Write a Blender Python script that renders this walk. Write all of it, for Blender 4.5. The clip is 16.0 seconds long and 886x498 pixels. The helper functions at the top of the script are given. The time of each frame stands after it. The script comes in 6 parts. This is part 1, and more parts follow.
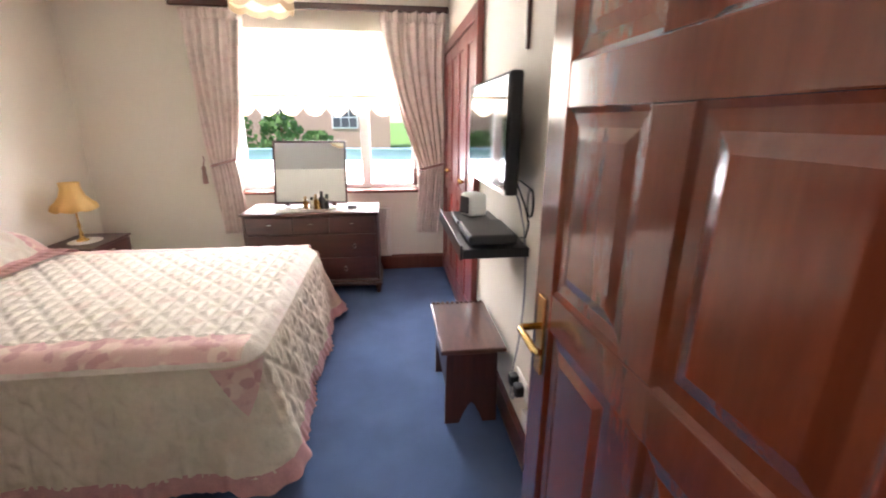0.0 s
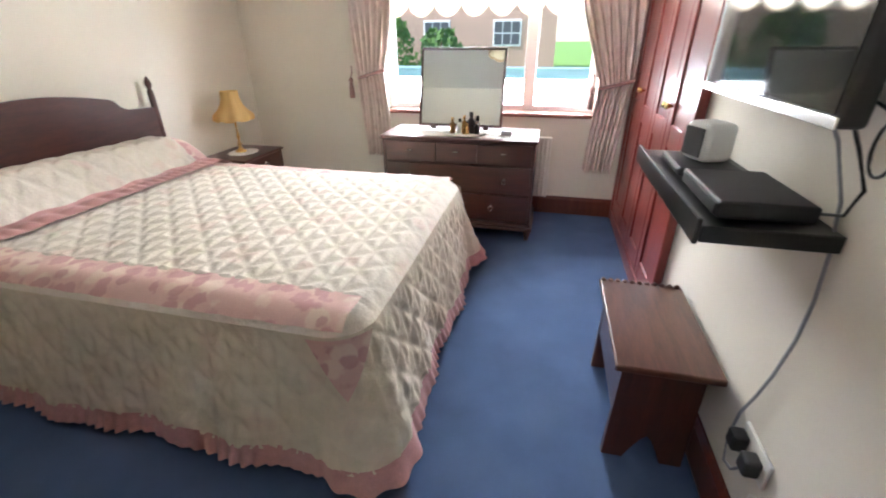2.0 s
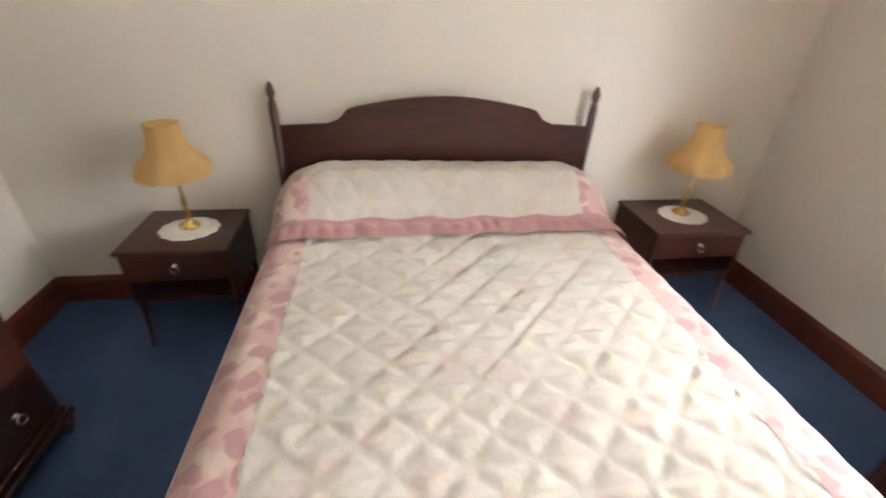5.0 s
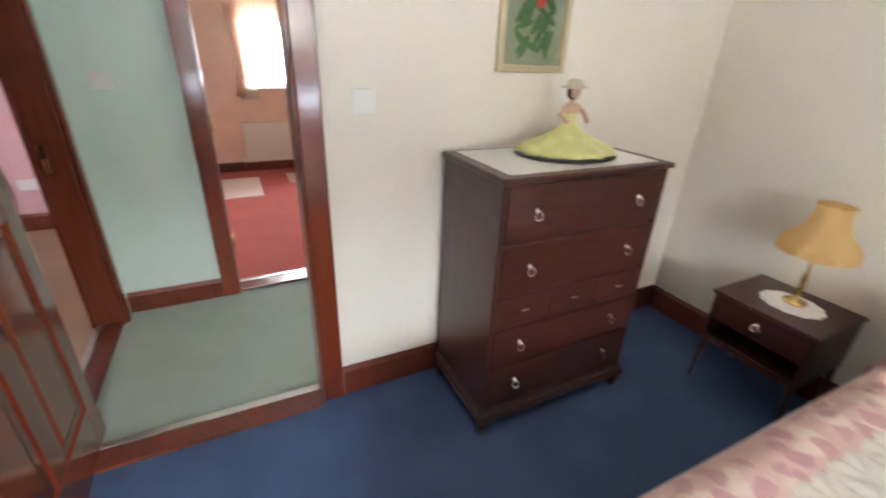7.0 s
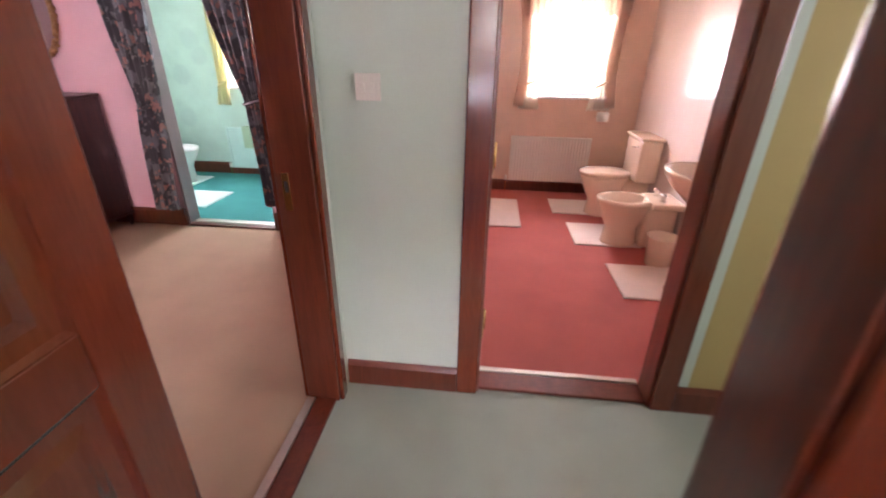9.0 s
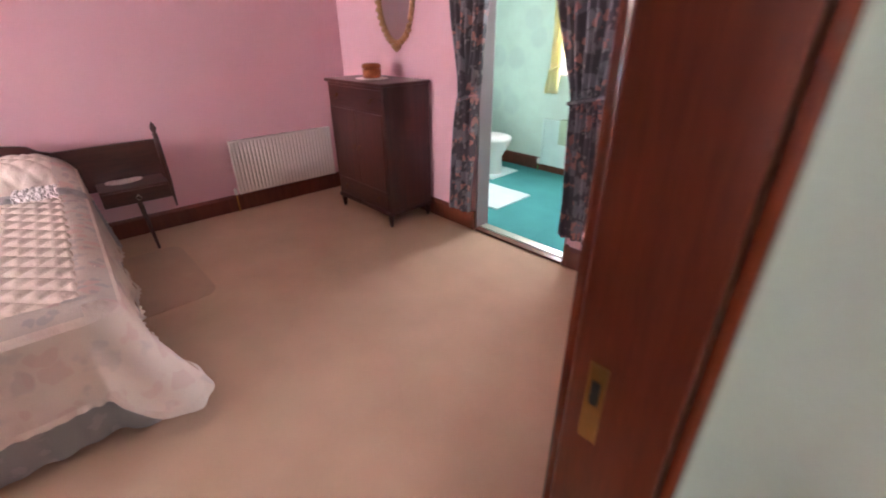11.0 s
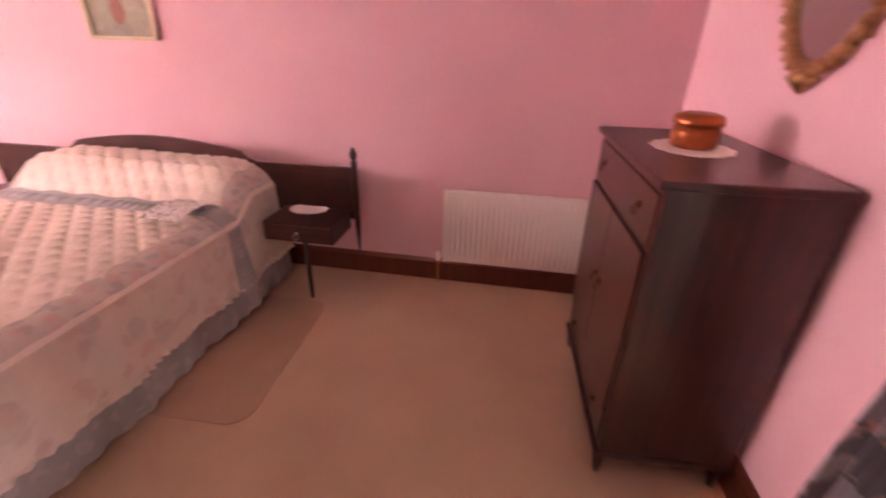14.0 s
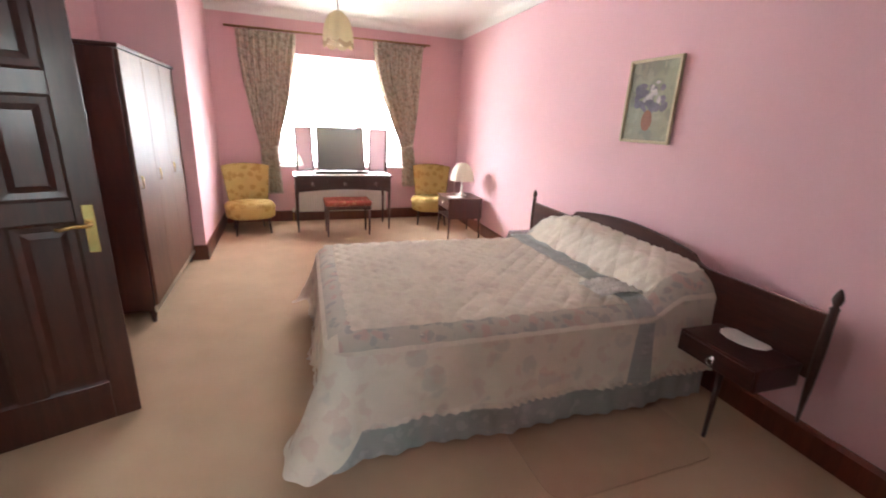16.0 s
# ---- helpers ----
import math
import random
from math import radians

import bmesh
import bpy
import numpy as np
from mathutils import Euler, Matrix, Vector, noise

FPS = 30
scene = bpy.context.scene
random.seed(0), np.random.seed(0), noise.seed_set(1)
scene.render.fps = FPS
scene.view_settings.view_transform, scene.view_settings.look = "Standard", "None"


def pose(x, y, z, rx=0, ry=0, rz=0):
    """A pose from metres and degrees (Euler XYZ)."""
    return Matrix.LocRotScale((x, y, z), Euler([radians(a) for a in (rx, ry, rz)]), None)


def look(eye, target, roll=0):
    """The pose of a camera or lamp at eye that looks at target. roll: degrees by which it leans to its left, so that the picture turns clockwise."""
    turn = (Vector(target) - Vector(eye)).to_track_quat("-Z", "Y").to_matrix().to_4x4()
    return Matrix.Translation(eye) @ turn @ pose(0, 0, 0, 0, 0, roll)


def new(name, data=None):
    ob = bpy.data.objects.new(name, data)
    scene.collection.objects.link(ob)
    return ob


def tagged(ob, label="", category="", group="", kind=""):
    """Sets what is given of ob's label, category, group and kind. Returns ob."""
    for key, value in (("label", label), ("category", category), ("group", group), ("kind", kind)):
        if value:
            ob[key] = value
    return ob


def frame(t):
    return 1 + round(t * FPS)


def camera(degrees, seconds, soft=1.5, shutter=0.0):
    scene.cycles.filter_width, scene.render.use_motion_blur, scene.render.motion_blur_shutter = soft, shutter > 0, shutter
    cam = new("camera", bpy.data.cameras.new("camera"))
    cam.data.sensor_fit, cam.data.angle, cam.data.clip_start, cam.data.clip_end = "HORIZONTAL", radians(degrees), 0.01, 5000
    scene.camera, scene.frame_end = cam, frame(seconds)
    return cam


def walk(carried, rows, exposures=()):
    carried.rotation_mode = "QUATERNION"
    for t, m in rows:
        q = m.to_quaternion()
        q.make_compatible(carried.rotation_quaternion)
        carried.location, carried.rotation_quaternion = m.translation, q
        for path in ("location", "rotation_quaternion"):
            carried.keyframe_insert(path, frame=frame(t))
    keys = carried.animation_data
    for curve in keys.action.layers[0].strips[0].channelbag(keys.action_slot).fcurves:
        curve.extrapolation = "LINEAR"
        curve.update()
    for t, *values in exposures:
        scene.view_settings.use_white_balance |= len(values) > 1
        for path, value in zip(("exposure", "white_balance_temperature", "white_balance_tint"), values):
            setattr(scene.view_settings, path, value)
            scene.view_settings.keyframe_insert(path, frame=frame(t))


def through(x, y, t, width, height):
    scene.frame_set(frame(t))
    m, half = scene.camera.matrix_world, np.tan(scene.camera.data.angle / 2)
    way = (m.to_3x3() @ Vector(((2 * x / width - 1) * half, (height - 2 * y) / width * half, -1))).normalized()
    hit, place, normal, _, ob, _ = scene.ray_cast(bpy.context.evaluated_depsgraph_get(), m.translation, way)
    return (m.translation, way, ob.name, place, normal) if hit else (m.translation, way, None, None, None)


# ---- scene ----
cam = camera(92.9, 16.0, soft=1.9, shutter=0.4)
PATH = [
    (0, (0.054, -0.304, 1.472), (0.282, 1.596, 0.890), 0.2),
    (0.5, (0.046, -0.121, 1.470), (0.058, 1.793, 0.891), -0.0),
    (1, (-0.019, 0.063, 1.475), (-0.122, 1.946, 0.810), -0.1),
    (1.5, (-0.020, 0.233, 1.395), (-0.277, 2.049, 0.598), -0.1),
    (2, (-0.030, 0.321, 1.349), (-0.450, 2.062, 0.460), -0.3),
    (2.5, (-0.060, 0.378, 1.386), (-0.694, 2.046, 0.482), -0.7),
    (3, (-0.143, 0.562, 1.391), (-0.958, 2.152, 0.493), -0.5),
    (3.2, (-0.195, 0.669, 1.409), (-1.067, 2.229, 0.512), -0.3),
    (5.3, (-0.61, 1.78, 1.498), (-2.326, 1.7, 0.473), 2.0),
    (5.5, (-0.552, 1.807, 1.502), (-2.25, 1.476, 0.498), 1.4),
    (6, (-0.463, 1.844, 1.5), (-1.95, 0.873, 0.581), 1.0),
    (6.5, (-0.334, 1.758, 1.503), (-1.518, 0.387, 0.655), 1.7),
    (7, (-0.241, 1.609, 1.510), (-1.055, -0.015, 0.674), 2.3),
    (7.5, (-0.244, 1.346, 1.474), (-0.71, -0.409, 0.635), 2.6),
    (8, (-0.245, 1.03, 1.505), (-0.44, -0.775, 0.666), 2.1),
    (8.5, (-0.139, 0.663, 1.482), (-0.187, -1.151, 0.640), 2.0),
    (9, (-0.110, 0.345, 1.442), (0.077, -1.461, 0.603), 0.9),
    (9.5, (-0.042, 0.052, 1.452), (0.350, -1.708, 0.588), 1.1),
    (10, (0.070, -0.181, 1.458), (0.853, -1.798, 0.582), 0.0),
    (12.3, (1.062, -1.192, 1.416), (2.585, -2.099, 0.491), -0.9),
    (12.5, (1.166, -1.29, 1.414), (2.716, -2.178, 0.514), -0.9),
    (13, (1.493, -1.58, 1.452), (3.139, -2.268, 0.548), -0.6),
    (13.5, (1.73, -1.895, 1.41), (3.491, -2.216, 0.518), 0.6),
    (14, (1.954, -2.056, 1.421), (3.734, -1.83, 0.538), 1.3),
    (14.5, (2.115, -2.144, 1.463), (3.658, -1.201, 0.609), 0.1),
    (15, (2.098, -2.181, 1.472), (3.309, -0.789, 0.701), 1.4),
    (15.5, (2.096, -2.185, 1.472), (2.996, -0.531, 0.799), 2.3),
    (16, (2.097, -2.187, 1.471), (2.78, -0.399, 0.891), 2.8),
]
walk(cam, [(t, look(eye, target, roll)) for t, eye, target, roll in PATH], [(0, 2.1, 6500, 20), (2, 2.0, 6100, 13), (3, 1.9, 6200, 13), (5.5, 1.8, 6300, 15), (6, 1.8, 6300, 14), (7, 2.1, 6000, 13), (8, 2.1, 6300, 26), (9, 2.15, 6600, 36), (10, 2.2, 6600, 34), (12.5, 2.25, 6900, 46), (13.5, 2.3, 8300, 60), (14, 2.3, 8300, 64), (14.5, 2.2, 6800, 44), (15, 2.1, 6100, 26), (15.5, 1.95, 6200, 18), (16, 1.9, 6300, 10)])

# ---- world, sun, window light ----
world = bpy.data.worlds.new("sky")
scene.world = world
world.use_nodes = True
wn = world.node_tree
sky = wn.nodes.new("ShaderNodeTexSky")
sky.sky_type, sky.sun_disc = "NISHITA", False
sky.sun_elevation, sky.sun_rotation = radians(52), radians(-80)
wn.nodes["Background"].inputs["Strength"].default_value = 0.15
wn.links.new(sky.outputs[0], wn.nodes["Background"].inputs["Color"])

sun = new("sun", bpy.data.lights.new("sun", "SUN"))
sun.data.energy, sun.data.angle, sun.data.color = 2.2, radians(2), (1, 0.96, 0.9)
sun.matrix_world = look((0, 0, 0), (0.9, 0.3, -0.95))


def window_light(name, eye, target, w, h, watts, spread=180, color=(0.93, 0.97, 1.0)):
    lamp = new(name, bpy.data.lights.new(name, "AREA"))
    lamp.data.shape, lamp.data.size, lamp.data.size_y = "RECTANGLE", w, h
    lamp.data.energy, lamp.data.color, lamp.data.spread = watts, color, radians(spread)
    lamp.matrix_world = look(eye, target)
    return lamp


window_light("window_light_bedroom", (-0.55, 7.9, 3.45), (-0.6, 3.0, 1.6), 5.0, 2.9, 490)
window_light("ground_light_bedroom", (-0.55, 6.0, -0.15), (-0.7, 2.6, 2.0), 3.4, 2.4, 215, 180, (0.95, 0.97, 1.0))
window_light("window_light_pink_bedroom", (2.95, 5.6, 1.6), (2.95, 0, 1.6), 3.3, 2.6, 215, 150)
window_light("window_light_bathroom", (-0.86, -5.6, 1.6), (-0.86, 0, 1.4), 1.7, 1.9, 72, 150)
window_light("window_light_ensuite", (2.58, -4.91, 1.58), (2.5, 0, 1.0), 0.9, 1.05, 12)
# Fill lamp added at the hall's unseen west end, where no window stands.
window_light("hall_fill_light", (-2.34, -0.6, 1.5), (0, -0.6, 1.2), 0.8, 1.0, 5)

# ---- materials ----


def material(name, color, rough=0.6, metal=0.0, vary=0.12, scale=6.0, bump=0.15, fine=120.0, coat=0.0, spec=0.5, second=None):
    """A surface with a coarse tone drift, a fine grain and a matching relief."""
    m = bpy.data.materials.new(name)
    m.use_nodes = True
    n, l = m.node_tree.nodes, m.node_tree.links
    b = n["Principled BSDF"]
    tc = n.new("ShaderNodeTexCoord")
    big, small = n.new("ShaderNodeTexNoise"), n.new("ShaderNodeTexNoise")
    big.inputs["Scale"].default_value, small.inputs["Scale"].default_value = scale, fine
    big.inputs["Detail"].default_value, small.inputs["Detail"].default_value = 4, 3
    l.new(tc.outputs["Object"], big.inputs["Vector"])
    l.new(tc.outputs["Object"], small.inputs["Vector"])
    add = n.new("ShaderNodeMath")
    add.operation = "MULTIPLY_ADD"
    add.inputs[1].default_value = 0.4
    l.new(small.outputs[0], add.inputs[0])
    half = n.new("ShaderNodeMath")
    half.operation = "MULTIPLY"
    half.inputs[1].default_value = 0.6
    l.new(big.outputs[0], half.inputs[0])
    l.new(half.outputs[0], add.inputs[2])
    ramp = n.new("ShaderNodeValToRGB")
    ramp.color_ramp.elements[0].position, ramp.color_ramp.elements[1].position = 0.3, 0.7
    other = second or color
    ramp.color_ramp.elements[0].color = (*[c * (1 - vary) for c in other], 1)
    ramp.color_ramp.elements[1].color = (*[min(1, c * (1 + vary)) for c in color], 1)
    l.new(add.outputs[0], ramp.inputs[0])
    l.new(ramp.outputs[0], b.inputs["Base Color"])
    b.inputs["Roughness"].default_value, b.inputs["Metallic"].default_value = rough, metal
    b.inputs["Coat Weight"].default_value, b.inputs["Coat Roughness"].default_value = coat, 0.12
    b.inputs["Specular IOR Level"].default_value = spec
    if bump:
        bp = n.new("ShaderNodeBump")
        bp.inputs["Strength"].default_value, bp.inputs["Distance"].default_value = bump, 0.004
        l.new(small.outputs[0], bp.inputs["Height"])
        l.new(bp.outputs[0], b.inputs["Normal"])
    return m


def wood(name, dark, light, rough=0.3, coat=0.4, stretch=(9, 9, 0.7)):
    """Stained wood with grain drawn out along its longest way."""
    m = material(name, light, rough, coat=coat, bump=0.06)
    n, l = m.node_tree.nodes, m.node_tree.links
    mp = n.new("ShaderNodeMapping")
    mp.inputs["Scale"].default_value = stretch
    tc = n["Texture Coordinate"]
    l.new(tc.outputs["Object"], mp.inputs["Vector"])
    for node in n:
        if node.bl_idname == "ShaderNodeTexNoise":
            l.new(mp.outputs[0], node.inputs["Vector"])
            node.inputs["Scale"].default_value = 3 if node.inputs["Scale"].default_value < 50 else 22
            node.inputs["Distortion"].default_value = 0.8
    r = n["Color Ramp"].color_ramp
    r.elements[0].color, r.elements[1].color = (*dark, 1), (*light, 1)
    return m


def floral(name, ground, tints, scale=9.0, amount=0.5, rough=0.85, wavy=0.06, cover=None, fine=260, bump=0.2):
    """Printed cloth: blossoms and leaves scattered over a ground colour."""
    m = material(name, ground, rough, vary=0.08, fine=fine, bump=bump, spec=0.15)
    n, l = m.node_tree.nodes, m.node_tree.links
    b, last = n["Principled BSDF"], n["Color Ramp"].outputs[0]
    tc = n["Texture Coordinate"]
    warp = n.new("ShaderNodeTexNoise")
    warp.inputs["Scale"].default_value = scale * 1.7
    l.new(tc.outputs["Object"], warp.inputs["Vector"])
    mixv = n.new("ShaderNodeVectorMath")
    mixv.operation = "MULTIPLY_ADD"
    mixv.inputs[1].default_value = (wavy, wavy, wavy)
    l.new(warp.outputs["Color"], mixv.inputs[0])
    l.new(tc.outputs["Object"], mixv.inputs[2])
    for i, tint in enumerate(tints):
        v = n.new("ShaderNodeTexVoronoi")
        v.inputs["Scale"].default_value = scale * (1 + 0.45 * i)
        shift = n.new("ShaderNodeVectorMath")
        shift.inputs[1].default_value = (0.37 * i, 0.71 * i, 0.19 * i)
        l.new(mixv.outputs[0], shift.inputs[0])
        l.new(shift.outputs[0], v.inputs["Vector"])
        r = n.new("ShaderNodeValToRGB")
        r.color_ramp.elements[0].position, r.color_ramp.elements[1].position = (0.22 + 0.16 * amount, 0.3 + 0.2 * amount) if cover is None else (cover[i], cover[i] + 0.06)
        r.color_ramp.elements[0].color, r.color_ramp.elements[1].color = (amount, amount, amount, 1), (0, 0, 0, 1)
        l.new(v.outputs["Distance"], r.inputs[0])
        mx = n.new("ShaderNodeMix")
        mx.data_type = "RGBA"
        for socket in mx.inputs:
            if socket.name == "B" and socket.type == "RGBA":
                socket.default_value = (*tint, 1)
        rgba = [x for x in mx.inputs if x.type == "RGBA"]
        l.new(r.outputs[0], mx.inputs[0])
        l.new(last, rgba[0])
        last = [x for x in mx.outputs if x.type == "RGBA"][0]
    l.new(last, b.inputs["Base Color"])
    return m


def sheer(name, color, through=0.6, tex=None):
    """Thin cloth that lets light through."""
    m = bpy.data.materials.new(name)
    m.use_nodes = True
    n, l = m.node_tree.nodes, m.node_tree.links
    out = n["Material Output"]
    b = n["Principled BSDF"]
    b.inputs["Base Color"].default_value, b.inputs["Roughness"].default_value = (*color, 1), 0.9
    t = n.new("ShaderNodeBsdfTranslucent")
    t.inputs[0].default_value = (*color, 1)
    mx = n.new("ShaderNodeMixShader")
    mx.inputs[0].default_value = through
    l.new(b.outputs[0], mx.inputs[1])
    l.new(t.outputs[0], mx.inputs[2])
    l.new(mx.outputs[0], out.inputs[0])
    nz = n.new("ShaderNodeTexNoise")
    nz.inputs["Scale"].default_value = 60
    bp = n.new("ShaderNodeBump")
    bp.inputs["Strength"].default_value = 0.2
    l.new(nz.outputs[0], bp.inputs["Height"])
    l.new(bp.outputs[0], b.inputs["Normal"])
    return m


CREAM = material("cream_wall_paint", (0.77, 0.715, 0.615), 0.8, vary=0.03, scale=1.5, bump=0.08)
PINK = material("pink_wall_paint", (0.76, 0.46, 0.49), 0.75, vary=0.03, scale=1.5, bump=0.08)
MINT = material("pale_mint_wall_paint", (0.55, 0.64, 0.555), 0.75, vary=0.03, scale=1.5, bump=0.08)
# Mustard tone for the hall wall piece west of the bathroom door.
OLIVE = material("mustard_wall_tone", (0.48, 0.37, 0.15), 0.8, vary=0.04, scale=1.5, bump=0.08)
PEACH = material("peach_wall_tile", (0.80, 0.58, 0.45), 0.25, vary=0.08, scale=5, bump=0.02)
GLAZE = material("glossy_pink_white_tile", (0.82, 0.68, 0.60), 0.16, vary=0.04, scale=4, bump=0.02, spec=0.3)
AQUA = floral("aqua_wallpaper", (0.62, 0.78, 0.70), [(0.42, 0.55, 0.55)], scale=2.6, amount=0.25, wavy=0.03)
WHITE = material("white_ceiling_paint", (0.82, 0.80, 0.76), 0.85, vary=0.02, scale=2, bump=0.06)
GLOSSWHITE = material("white_gloss_paint", (0.80, 0.78, 0.72), 0.3, vary=0.03, bump=0.01)
UPVC = material("white_window_plastic", (0.82, 0.82, 0.80), 0.35, vary=0.02, bump=0.01)
BLUE = material("blue_carpet", (0.085, 0.128, 0.235), 0.95, vary=0.22, scale=3, fine=330, bump=0.9, spec=0.1)
BEIGE = material("beige_carpet", (0.59, 0.42, 0.285), 0.95, vary=0.1, scale=3, fine=330, bump=0.9, spec=0.1)
GREEN = material("pale_green_carpet", (0.36, 0.40, 0.33), 0.95, vary=0.12, scale=3, fine=330, bump=0.8, spec=0.1)
RED = material("rose_red_carpet", (0.52, 0.15, 0.125), 0.95, vary=0.12, scale=3, fine=330, bump=0.8, spec=0.1)
TEAL = material("teal_carpet", (0.05, 0.30, 0.29), 0.95, vary=0.15, scale=3, fine=330, bump=0.8, spec=0.1)
TRIM = wood("mahogany_trim", (0.095, 0.017, 0.008), (0.19, 0.042, 0.018), 0.28, 0.5)
DOORWOOD = wood("red_mahogany_door", (0.135, 0.024, 0.009), (0.20, 0.042, 0.017), 0.2, 0.8, (9, 9, 0.8))
CLOSET = wood("cherry_red_closet", (0.17, 0.026, 0.020), (0.28, 0.055, 0.045), 0.3, 0.4)
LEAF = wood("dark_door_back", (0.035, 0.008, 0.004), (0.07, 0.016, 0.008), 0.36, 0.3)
MAHOG = wood("dark_mahogany", (0.034, 0.008, 0.0055), (0.080, 0.020, 0.013), 0.33, 0.35, (1.2, 9, 9))
MAHOGV = wood("dark_mahogany_upright", (0.034, 0.008, 0.0055), (0.080, 0.020, 0.013), 0.33, 0.35)
MAHOGY = wood("dark_mahogany_long", (0.034, 0.008, 0.0055), (0.080, 0.020, 0.013), 0.33, 0.35, (9, 1.2, 9))
BENCH = wood("brown_bench_wood", (0.05, 0.018, 0.011), (0.13, 0.045, 0.026), 0.3, 0.4, (9, 1.2, 9))
WARDROBE = wood("wardrobe_veneer", (0.10, 0.040, 0.022), (0.19, 0.085, 0.048), 0.45, 0.0)
PINE = wood("pale_pine", (0.45, 0.30, 0.14), (0.62, 0.45, 0.24), 0.5, 0.1)
BRASS = material("polished_brass", (0.72, 0.50, 0.20), 0.25, 1.0, vary=0.08, bump=0.02)
GILT = material("antique_gilt", (0.45, 0.26, 0.13), 0.35, 1.0, vary=0.3, scale=40, bump=0.5)
SILVER = material("bright_nickel", (0.75, 0.75, 0.74), 0.2, 1.0, vary=0.05, bump=0.01)
# Darker metal that keeps the linen cabinet's pulls faint.
DARKBRASS = material("dark_brass", (0.12, 0.07, 0.035), 0.4, 1.0, vary=0.2, bump=0.05)
MIRROR = material("mirror_glass", (0.64, 0.67, 0.65), 0.02, 1.0, vary=0.0, bump=0)
BLACK = material("black_lacquer", (0.012, 0.012, 0.013), 0.3, vary=0.2, bump=0.03)
MATTBLACK = material("matt_black_plastic", (0.018, 0.018, 0.02), 0.5, vary=0.2, bump=0.05)
SCREEN = material("switched_off_screen", (0.01, 0.011, 0.013), 0.06, vary=0.1, bump=0)
CABLE = material("grey_cable", (0.28, 0.28, 0.30), 0.5, vary=0.1, bump=0.02)
PLASTIC = material("white_plastic", (0.78, 0.77, 0.72), 0.35, vary=0.03, bump=0.02)
RADIATOR = material("radiator_enamel", (0.80, 0.77, 0.70), 0.35, vary=0.02, bump=0.01)
QUILT = floral("cream_quilted_cotton", (0.68, 0.62, 0.54), [(0.64, 0.38, 0.34), (0.60, 0.58, 0.42)], scale=6.0, amount=0.24, wavy=0.12, fine=60, bump=0.5)
PANEL = floral("cream_quilted_side", (0.70, 0.63, 0.50), [(0.60, 0.42, 0.34), (0.50, 0.50, 0.32)], scale=6.0, amount=0.16, wavy=0.1, fine=38, bump=0.9)
ROSE = floral("rose_satin_band", (0.70, 0.47, 0.43), [(0.78, 0.64, 0.54), (0.56, 0.31, 0.31)], scale=10, amount=0.8, rough=0.5)
RUFFLE = material("rose_satin_ruffle", (0.56, 0.30, 0.29), 0.45, vary=0.15, scale=20, bump=0.1)
COVER2 = floral("cream_rose_bedspread", (0.76, 0.69, 0.58), [(0.46, 0.46, 0.42), (0.66, 0.46, 0.40)], scale=6.0, amount=0.34, wavy=0.14)
QUILT2 = floral("peach_quilted_cover", (0.78, 0.71, 0.60), [(0.60, 0.44, 0.40)], scale=7.0, amount=0.2, wavy=0.1, fine=45, bump=0.7)
BAND2 = floral("blue_grey_floral_band", (0.58, 0.54, 0.46), [(0.62, 0.40, 0.35), (0.36, 0.38, 0.37)], scale=11, amount=0.55)
VALANCE = floral("blue_grey_valance", (0.40, 0.41, 0.39), [(0.58, 0.56, 0.53)], scale=14, amount=0.4)
CURTAIN1 = floral("dusty_pink_curtain", (0.80, 0.68, 0.62), [(0.66, 0.44, 0.42), (0.60, 0.50, 0.45)], scale=11, amount=0.3)
CURTAIN2 = floral("beige_floral_curtain", (0.56, 0.49, 0.39), [(0.28, 0.20, 0.16), (0.60, 0.42, 0.32), (0.30, 0.28, 0.22)], scale=13, amount=0.6)
CURTAIN3 = floral("charcoal_rose_curtain", (0.12, 0.115, 0.125), [(0.27, 0.27, 0.285), (0.55, 0.28, 0.24), (0.34, 0.33, 0.33)], scale=8.5, amount=0.85, wavy=0.12, cover=(0.42, 0.30, 0.2))
BLIND = sheer("cream_festoon_blind", (0.88, 0.82, 0.72), 0.85)
FRINGE = sheer("tan_fringe", (0.62, 0.47, 0.30), 0.4)
NET = sheer("peach_net_curtain", (0.92, 0.76, 0.67), 0.75)
NETWHITE = sheer("white_net_curtain", (0.90, 0.87, 0.80), 0.8)
YELLOWNET = sheer("yellow_net_curtain", (0.88, 0.84, 0.60), 0.6)
SHADE = sheer("amber_silk_shade", (0.84, 0.58, 0.25), 0.5)
SHADE2 = sheer("ivory_shade", (0.80, 0.74, 0.62), 0.45)
GLASSHADE = sheer("cream_glass_shade", (0.90, 0.82, 0.60), 0.5)
LACE = material("white_lace", (0.80, 0.78, 0.73), 0.9, vary=0.12, scale=60, bump=0.4)
VELVET = floral("gold_velvet", (0.50, 0.36, 0.13), [(0.34, 0.20, 0.05)], scale=11, amount=0.7, rough=0.8)
STRIPE = floral("red_striped_seat", (0.34, 0.10, 0.07), [(0.55, 0.36, 0.22)], scale=26, amount=0.6)
DRESS = material("pale_yellow_satin", (0.66, 0.64, 0.26), 0.5, vary=0.15, scale=18, bump=0.1)
CERAMIC = material("champagne_ceramic", (0.80, 0.62, 0.47), 0.12, vary=0.02, bump=0)
MAT = material("cream_bath_mat", (0.80, 0.68, 0.60), 0.95, vary=0.06, fine=200, bump=0.8)
MATAQUA = material("pale_aqua_bath_mat", (0.60, 0.76, 0.72), 0.95, vary=0.06, fine=200, bump=0.8)
